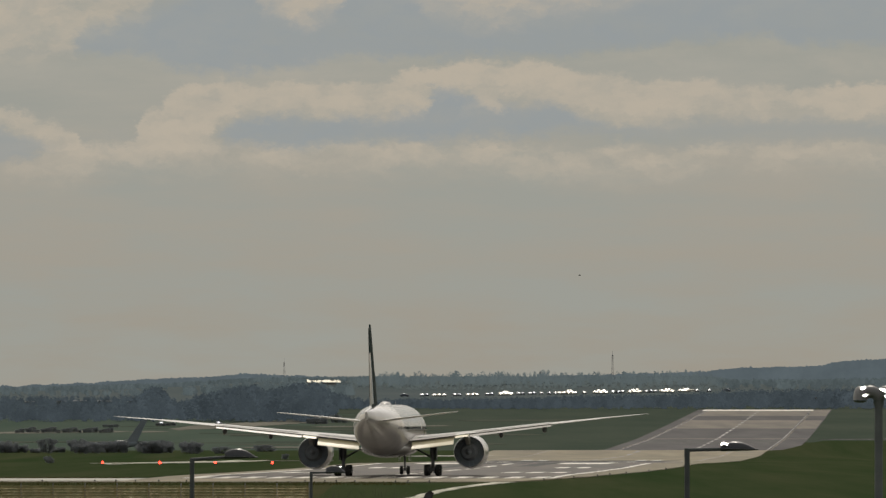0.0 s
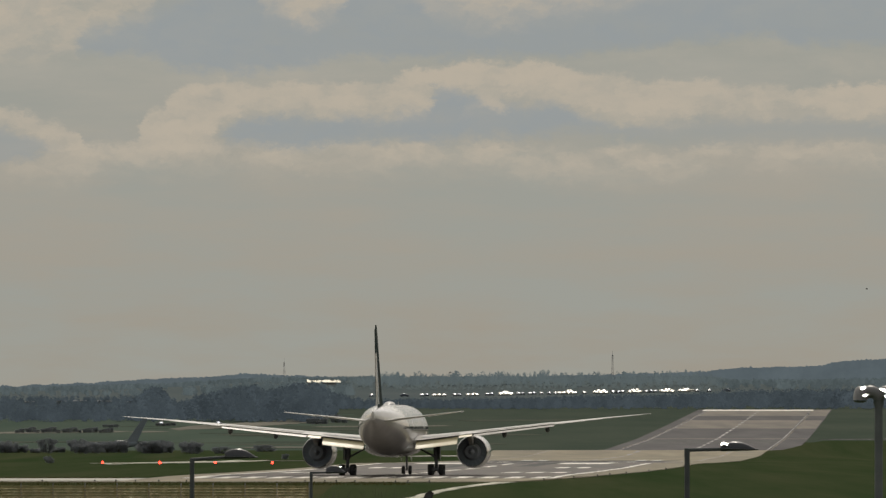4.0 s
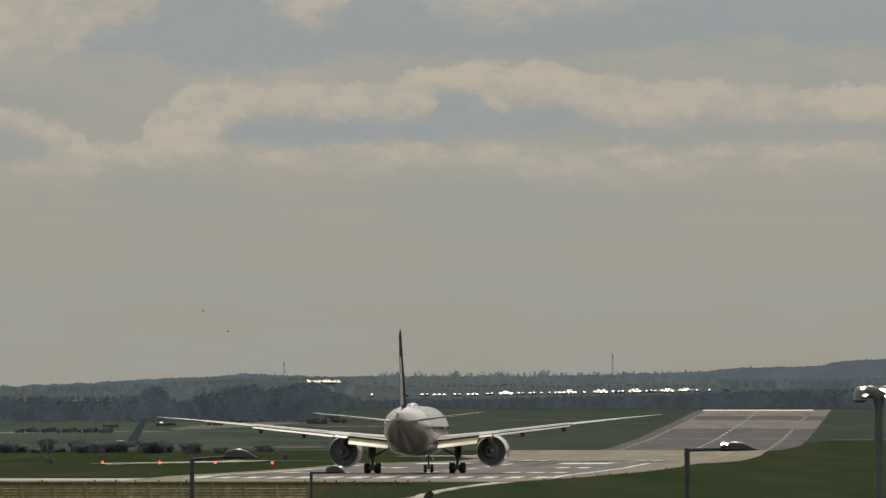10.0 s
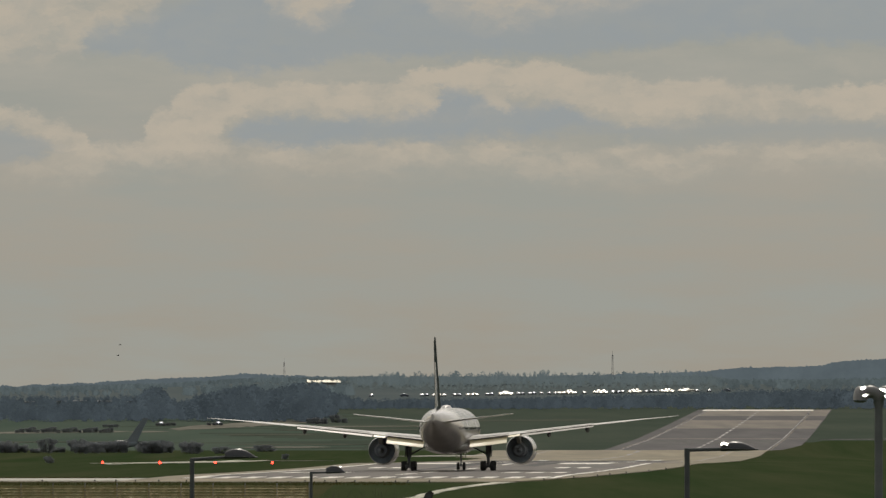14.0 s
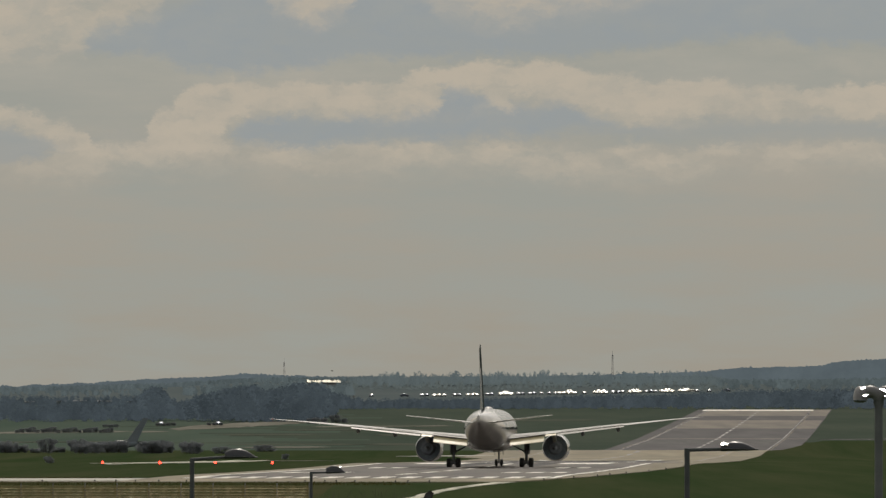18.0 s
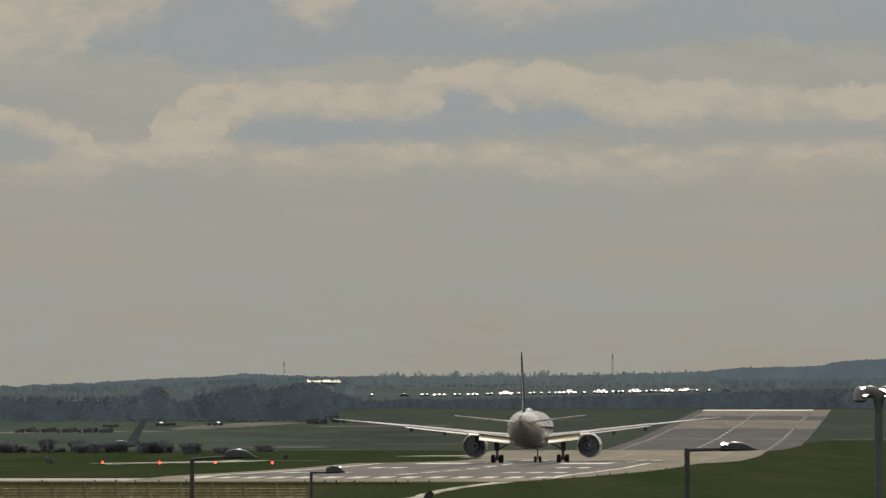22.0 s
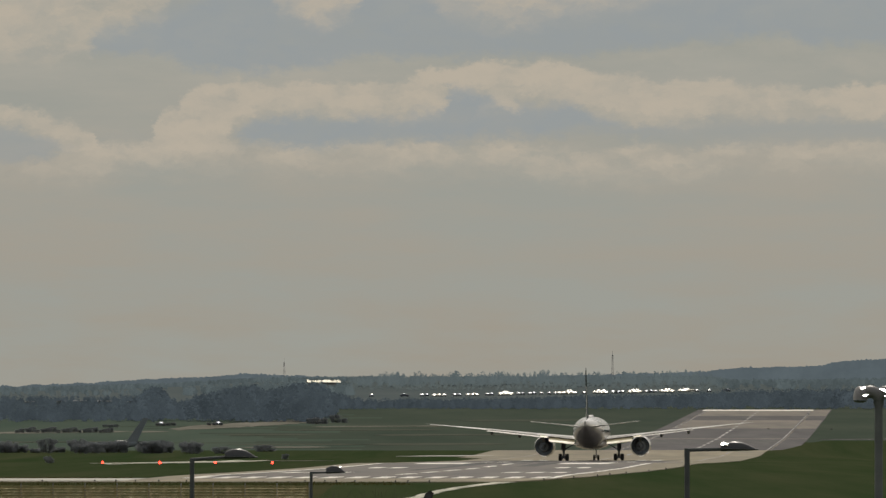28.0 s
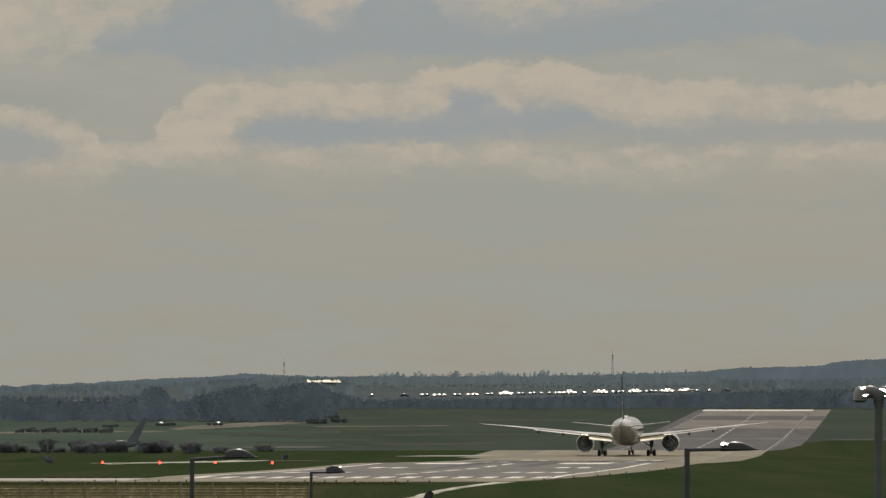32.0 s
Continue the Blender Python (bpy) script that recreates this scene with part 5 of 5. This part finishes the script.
spots = [((pixel_x - 784) * 961.2 / 15000, 961.2) for pixel_x in (540, 575, 595, 628, 700, 722, 760)] + [((pixel_x - 784) * 965 / 15000, 965.2) for pixel_x in (75, 168, 205, 240, 281, 330)]
spots += [(middle(y) + right_edge(y) + 0.5, y) for y in (985, 1010, 1035, 1062, 1100, 1160, 1220, 1290)]
for i, (x, y) in enumerate(spots):
    m = pose(x, y, land(y))
    if i == 0:
        edge.matrix_basis = m
    else:
        copy_thing(edge, m)


# ---- street lamps near the camera ----
def make_street_lamp(x, y, top, arm, rise, label, head=0.76, crown_h=0.235, latch=(0.07, 0.05, 0.08)):
    base = land(y)
    h = top - base
    lamp = thing("street_lamp", pose(x, y, base), label, "street lamp", "street lamps")
    part("pole", tube(tube(bmesh.new(), (0, 0, 0), (0, 0, 1.4), 0.085, 0.08, 16), (0, 0, 1.4), (0, 0, h + 0.02), 0.064, 0.052, 16), LAMP_PAINT, lamp)
    part("base_plate", block(bmesh.new(), -0.17, 0.17, -0.17, 0.17, 0.0, 0.025, 0.008), LAMP_PAINT, lamp)
    bm = bmesh.new()
    tube(bm, (-0.045, 0, h - 0.01), (arm, 0, h + rise), 0.038, 0.036, 12)
    tube(bm, (0, 0, h - 0.14), (0, 0, h + 0.025), 0.058, 0.056, 14)
    part("arm", bm, LAMP_PAINT, lamp)
    # head: a bowed upper shell over a dark body
    rings, under = [], []
    for s in span(0, 1, 0.07):
        xx = arm - 0.03 + head * s
        w = 0.15 * (math.sin(math.pi * min(1, 0.10 + 0.86 * s)) ** 0.55) * (1.0 - 0.25 * s)
        crown = crown_h * math.sin(math.pi * (0.20 + 0.77 * s)) ** 0.9 - 0.05
        zz = h + rise + 0.02 - 0.02 * s
        rings.append([(xx, w * math.cos(q), zz + max(0.012, crown) * math.sin(q) ** 0.8 if math.sin(q) > 0 else zz) for q in (math.pi * k / 10 for k in range(11))] + [(xx, w * 0.9 * c, zz - 0.004) for c in (-0.7, 0, 0.7)])
        dip = 0.05 * (1 - s) ** 0.7 + 0.012
        under.append([(xx, w * 0.93 * math.cos(q), zz - 0.006 - dip * math.sin(q)) for q in (math.pi * k / 8 for k in range(9))])
    shell = shade_auto(part("head", loft(bmesh.new(), rings), LAMP_SHELL, lamp, "bowed aluminium lamp head"), 40)
    shade_auto(part("bowl", loft(bmesh.new(), under), LAMP_GLASS, shell, "dark lamp bowl"), 40)
    peak = h + rise + crown_h - 0.10
    part("hinge", block(bmesh.new(), arm + 0.10, arm + 0.2, -0.04, 0.04, peak - 0.03, peak + 0.015, 0.01), LAMP_PAINT, shell)
    lx, lw, ld = latch
    # uneven bent plates, added and pitched to throw a sun glint at the camera
    bm = bmesh.new()
    for a0, a1, d0, d1, dz in ((0.0, 0.45, 0.15, 0.8, 0.0), (0.35, 0.8, 0.0, 0.6, 0.006), (0.6, 1.0, 0.35, 0.75, -0.002), (0.2, 1.25, 0.3, 0.5, 0.008)):
        zz = peak + 0.03 + dz
        loft(bm, [[(arm + lx + lw * a, -0.06 - ld * d, zz - ld * d * 0.385 - t) for d, t in ((d1 - cut, 0), (d0 + cut, 0), (d0 + cut, 0.006), (d1 - cut, 0.006))] for a, cut in ((a0, 0.12), (0.6 * a0 + 0.4 * a1, 0.0), (a1, 0.16))])
    part("latch", bm, METAL, shell, "bright metal plates added to glint in the sun")
    part("service_door", block(bmesh.new(), -0.05, 0.05, -0.09, -0.07, 0.5, 0.95, 0.008), LAMP_PAINT, lamp)
    return lamp


make_street_lamp(-5.83, 197, 8.14, 0.79, 0.05, "grey steel street lamp with a long bowed head", latch=(0.2, 0.02, 0.02))
make_street_lamp(4.98, 173, 8.51, 0.72, 0.01, "grey steel street lamp with a glinting bowed head", crown_h=0.195, latch=(-0.03, 0.13, 0.15))
make_street_lamp(-4.85, 312, 6.83, 0.58, 0.0, "grey steel street lamp with a short arm and dark head", head=0.72, crown_h=0.29, latch=(0.44, 0.1, 0.12))


def make_twin_lamp(x, y, top):
    base = land(y)
    h = top - base
    lamp = thing("street_lamp", pose(x, y, base), "tall grey street lamp with two rounded heads", "street lamp", "street lamps")
    part("pole", tube(tube(bmesh.new(), (0, 0, 0), (0, 0, 1.6), 0.11, 0.1, 18), (0, 0, 1.6), (0, 0, h - 0.16), 0.076, 0.068, 18), POLE_PAINT, lamp)
    part("base_plate", block(bmesh.new(), -0.2, 0.2, -0.2, 0.2, 0, 0.03, 0.01), LAMP_PAINT, lamp)
    part("collar", tube(bmesh.new(), (0, 0, h - 0.34), (0, 0, h - 0.22), 0.085, 0.085, 16), POLE_PAINT, lamp)
    for sgn in (-1, 1):
        rings = []
        for k in range(13):
            q = radians(180 * k / 12)
            cx, cz = sgn * (0.14 - 0.14 * math.cos(q)), h - 0.25 + 0.135 * math.sin(q)
            rad = 0.085 + 0.02 * math.sin(q)
            rings.append([(cx - sgn * math.cos(q) * rad * math.cos(w), rad * 1.15 * math.sin(w), cz + math.sin(q) * rad * math.cos(w)) for w in (2 * math.pi * j / 14 for j in range(14))])
        shade_auto(part("neck", loft(bmesh.new(), rings), PALE_SHELL, lamp, "curved swan neck"), 50)
        rings = []
        for zz, rx, ry in ((h - 0.025, 0.03, 0.05), (h - 0.045, 0.07, 0.16), (h - 0.10, 0.10, 0.25), (h - 0.18, 0.115, 0.30), (h - 0.252, 0.122, 0.31)):
            rings.append([(sgn * 0.305 + rx * math.cos(w), ry * math.sin(w), zz) for w in (2 * math.pi * j / 22 for j in range(22))])
        shell = shade_auto(part("head", loft(bmesh.new(), rings), PALE_SHELL, lamp, "rounded lamp head"), 50)
        # added glint plates, placed where each glint shows; the far head's on its neck
        for x0, x1, zz, ld in ((0.24, 0.31, h - 0.03, 0.12), (0.215, 0.275, h - 0.16, 0.07)) if sgn < 0 else ((0.02, 0.10, h - 0.06, 0.14), (0.09, 0.14, h - 0.18, 0.08)):
            bm = bmesh.new()
            for a0, a1, d0, d1 in ((0.0, 0.6, 0.1, 0.7), (0.4, 1.0, 0.35, 1.0), (-0.35, 0.5, 0.0, 0.25)):
                loft(bm, [[(sgn * (x0 + (x1 - x0) * a), -0.27 - ld * d, zz - 0.385 * ld * d - t) for d, t in ((d1 - cut, 0), (d0 + cut, 0), (d0 + cut, 0.006), (d1 - cut, 0.006))] for a, cut in ((a0, 0.1), ((a0 + a1) / 2, 0.0), (a1, 0.1))])
            part("latch", bm, METAL, shell, "bright metal plates added to glint in the sun")
            part("bracket", block(bmesh.new(), sgn * (x0 + x1) / 2 - 0.012, sgn * (x0 + x1) / 2 + 0.012, -0.30, -0.08, zz - 0.05, zz - 0.02), LAMP_PAINT, shell)
        bowl = [[(sgn * 0.305 + rx * math.cos(w), ry * math.sin(w), zz) for w in (2 * math.pi * j / 22 for j in range(22))] for zz, rx, ry in ((h - 0.257, 0.11, 0.28), (h - 0.28, 0.095, 0.25), (h - 0.295, 0.05, 0.14))]
        shade_auto(part("bowl", loft(bmesh.new(), bowl), LAMP_GLASS, shell, "pale lamp bowl"), 50)
    return lamp


make_twin_lamp(7.195, 140, 9.78)

flood = thing("floodlight", pose(-0.53, 300, land(300)), "dark floodlight head tilted on a pole", "floodlight")
part("pole", tube(bmesh.new(), (0, 0, 0), (0, 0, 6.0), 0.07, 0.05, 12), LAMP_PAINT, flood)
housing = loft(bmesh.new(), [[(-0.2, -0.1, 5.88), (0.14, -0.1, 5.98), (0.2, -0.1, 6.2), (0.08, -0.1, 6.3), (-0.1, -0.1, 6.18)], [(-0.17, 0.12, 5.9), (0.12, 0.12, 6.0), (0.17, 0.12, 6.18), (0.06, 0.12, 6.27), (-0.08, 0.12, 6.16)]])
part("housing", housing, DARK_IRON, flood)
part("visor", loft(bmesh.new(), [[(0.02, -0.14, 6.28), (0.2, -0.14, 6.2), (0.2, -0.14, 6.215), (0.02, -0.14, 6.3)], [(0.02, 0.14, 6.28), (0.2, 0.14, 6.2), (0.2, 0.14, 6.215), (0.02, 0.14, 6.3)]]), DARK_IRON, flood)
part("bracket", block(bmesh.new(), -0.03, 0.03, -0.05, 0.05, 5.8, 6.0, 0.005), LAMP_PAINT, flood)
part("lens", block(bmesh.new(), -0.06, 0.1, -0.115, -0.1, 6.0, 6.16, 0.005), LAMP_GLASS, flood)


# ---- perimeter fence ----
fence = thing("fence", pose(0, 690, land(690)), "long bronze wire-mesh perimeter fence with steel posts", "fence")
LEFT, RIGHT, BAY = -63.0, -10.9, 2.605
rf = random.Random(5)
bm = bmesh.new()
for i in range(10):
    z = 0.10 + 0.235 * i
    tube(bm, (0, 0, z), (BAY, 0, z), 0.03, 0.03, 6)
for k in range(30):
    tube(bm, (BAY * k / 30 + 0.04, 0.012, 0.05), (BAY * k / 30 + 0.04, 0.012, 2.46), 0.014, 0.014, 4)
# small plates added along the wires, tilted to glint at the camera
panel_glints = bmesh.new()
tilt = radians(21)
for i in range(10):
    z = 0.10 + 0.235 * i
    x = 0.03
    while x < BAY - 0.2:
        w = rf.uniform(0.03, 0.13)
        dz = rf.uniform(-0.02, 0.03)
        t = tilt + radians(rf.gauss(0, 3))
        c, sn = math.cos(t) * 0.032, math.sin(t) * 0.032
        ring = lambda xx: [(xx, -0.03 - c, z + dz - sn), (xx, -0.03 + c, z + dz + sn), (xx, -0.03 + c, z + dz + sn - 0.012), (xx, -0.03 - c, z + dz - sn - 0.012)]
        loft(panel_glints, [ring(x), ring(x + w)])
        x += w + rf.uniform(0.015, 0.11)
panel = part("mesh_panel", bm, FENCE_WIRE, fence)
panel.matrix_basis = pose(LEFT, 0, 0)
fence_glints = part("bright_clips", panel_glints, FENCE_GLINT, panel, "small metal plates added to glint at the camera")
post = part("post", tube(bmesh.new(), (0, 0.06, -0.3), (0, 0.06, 2.62), 0.04, 0.04, 8), GALV, fence)
post.matrix_basis = pose(LEFT, 0, 0)
cap = part("post_cap", turned(bmesh.new(), [(2.62, 0.046), (2.66, 0.04), (2.68, 0.01)], c=(0, 0.06, 0), axis="z", n=8), DARK_IRON, post)
n = int(round((RIGHT - LEFT) / BAY))
for i in range(1, n + 1):
    x = LEFT + BAY * i
    if i < n:
        twin(fence_glints, Matrix.Identity(4), twin(panel, pose(x, 0, 0), fence))
    p = twin(post, pose(x, 0, 0), fence)
    twin(cap, Matrix.Identity(4), p)


# ---- birds ----
def make_bird():
    b = thing("bird", pose(0, 1000, 40), "small dark bird gliding across the sky", "bird", "birds")
    shade_auto(part("body", loft(bmesh.new(), [circle(10, r, (0, yy, zz), "y") for yy, r, zz in ((0.16, 0.01, 0.0), (0.13, 0.03, 0.0), (0.06, 0.05, 0.0), (-0.05, 0.045, 0.0), (-0.14, 0.015, 0.01))]), BIRD, b), 60)
    for sgn in (-1, 1):
        part("wing", loft(bmesh.new(), [[(sgn * xx, y0, z), (sgn * xx, y1, z - 0.004), (sgn * xx, y1, z + 0.004), (sgn * xx, y0, z + 0.012)] for xx, y0, y1, z in ((0.03, 0.08, -0.05, 0.02), (0.14, 0.09, -0.05, 0.08), (0.26, 0.02, -0.07, 0.06), (0.30, -0.05, -0.08, 0.05))]), BIRD, b)
    part("tail", loft(bmesh.new(), [[(-0.015, -0.12, 0.005), (0.015, -0.12, 0.005), (0.015, -0.12, 0.015), (-0.015, -0.12, 0.015)], [(-0.05, -0.24, 0.005), (0.05, -0.24, 0.005), (0.05, -0.24, 0.012), (-0.05, -0.24, 0.012)]]), BIRD, b)
    return b


birds = [make_bird()]
birds += [copy_thing(birds[0], pose(0, 1000, 44 + 3 * i)) for i in range(2)]


# ---- what moves ----
def motions():
    # along the runway: seconds, distance, how far the nose still points to the side of the runway's heading
    # and how far it keeps to the right of the centreline
    roll = ((0, 1036.0, 1.1, 0.2), (2, 1039.5, 1.05, 0.17), (3.5, 1043.6, 0.7, 0.1), (5.5, 1051.0, 0.42, 0.2), (7, 1061.6, 0.33, 0.14), (9, 1081.0, 0.45, 0.09), (11, 1110.0, 0.72, 0.03), (13, 1150.5, 0.82, -0.1), (14.5, 1183.0, 0.7, 0.3), (17, 1246.0, 0.2, 0.65),
            (19, 1306.5, 0.15, 0.8), (20, 1341.0, 0.2, 0.75), (21, 1376.5, 0.2, 0.6), (23, 1455.5, 0.35, 0.35), (25, 1542.5, 0.12, 0.3), (27.5, 1662.0, 0, 0.35), (29, 1738.0, 0.1, 0.35), (30.5, 1816.0, 0.25, 0.38), (32, 1899.0, 0.25, 0.25))
    rows = []
    for t, y, extra, aside in roll:
        slope = math.degrees(math.atan((land(y + 20) - land(y - 6)) / 26.0))
        rows.append((t, pose(middle(y) + aside, y, land(y) + 0.10, slope, -0.3, -3.17 - extra)))
    walk(airliner, rows)
    # the wheels turn with the roll, by no more than 80 degrees from row to row
    times = [i / 15 for i in range(120)] + [8 + i / 30 for i in range(721)]
    gone = np.interp(times, [r[0] for r in roll], [r[1] for r in roll])
    for wheel in [w for w in airliner.children if w.name.startswith("wheel")]:
        x, y, r = wheel.location
        turns = np.cumsum([0.0] + [min(80.0, math.degrees(d / r)) for d in np.diff(gone)])
        walk(wheel, [(t, pose(x, y, r, -a)) for t, a in zip(times, turns)])
    # birds: seconds, across and up in thousandths of the distance, all about a kilometre off
    flights = (((0, 16.1, 14.5), (0.5, 19.9, 14.1), (2, 32.6, 13.5), (12, 118.0, 10.0), (32, 290.0, 8.0)),
               ((0, 11.5, 3.0), (1.5, 6.1, 3.6), (2.5, 2.5, 4.1), (3, 1.5, 3.4), (5.5, -1.3, 2.9), (6, -4.1, 3.7), (8, -15.3, 7.1), (9.3, -24.8, 9.8),
                (10.2, -29.3, 10.3), (11.4, -35.7, 8.1), (12.6, -39.7, 7.0), (13, -42.5, 6.7), (13.2, -41.9, 6.5), (14, -38.1, 6.3), (14.4, -36.3, 6.4), (16.6, -21.3, 4.8), (17.6, -15.5, 3.9), (19, -6.9, 1.0), (22, 7.7, -2.3), (32, 61.1, -3.7)),
               ((0, 44.0, 0.0), (6.3, 1.6, 3.2), (8, -13.6, 6.5), (9.3, -21.9, 8.3),
                (10.5, -26.9, 7.3), (12, -30.3, 6.6), (13, -40.3, 7.0), (13.4, -39.9, 5.9), (13.8, -39.1, 5.1), (14.4, -36.1, 5.0), (16.6, -19.3, 3.2), (17.6, -12.9, 1.0), (20, 1.1, -2.3), (32, 67.7, -3.7)))
    for bird, path in zip(birds, flights):
        rows = []
        for k, (t, u, v) in enumerate(path):
            onward = [path[min(k + 1, len(path) - 1)][1] > u or k == len(path) - 1 and path[-2][1] < u, u > path[max(k - 1, 0)][1] or k == 0 and path[1][1] > u]
            rows.append((t, pose(u, 1000, 9.56 + v, 0, 0, (84, 0, -84)[sum(onward)])))
        walk(bird, rows)
    # the cloud cover drifts slowly
    walk(sky_backdrop, [(0, pose(-5.6, SKY_Y, 9.56)), (32, pose(5.3, SKY_Y, 9.56))])


motions()
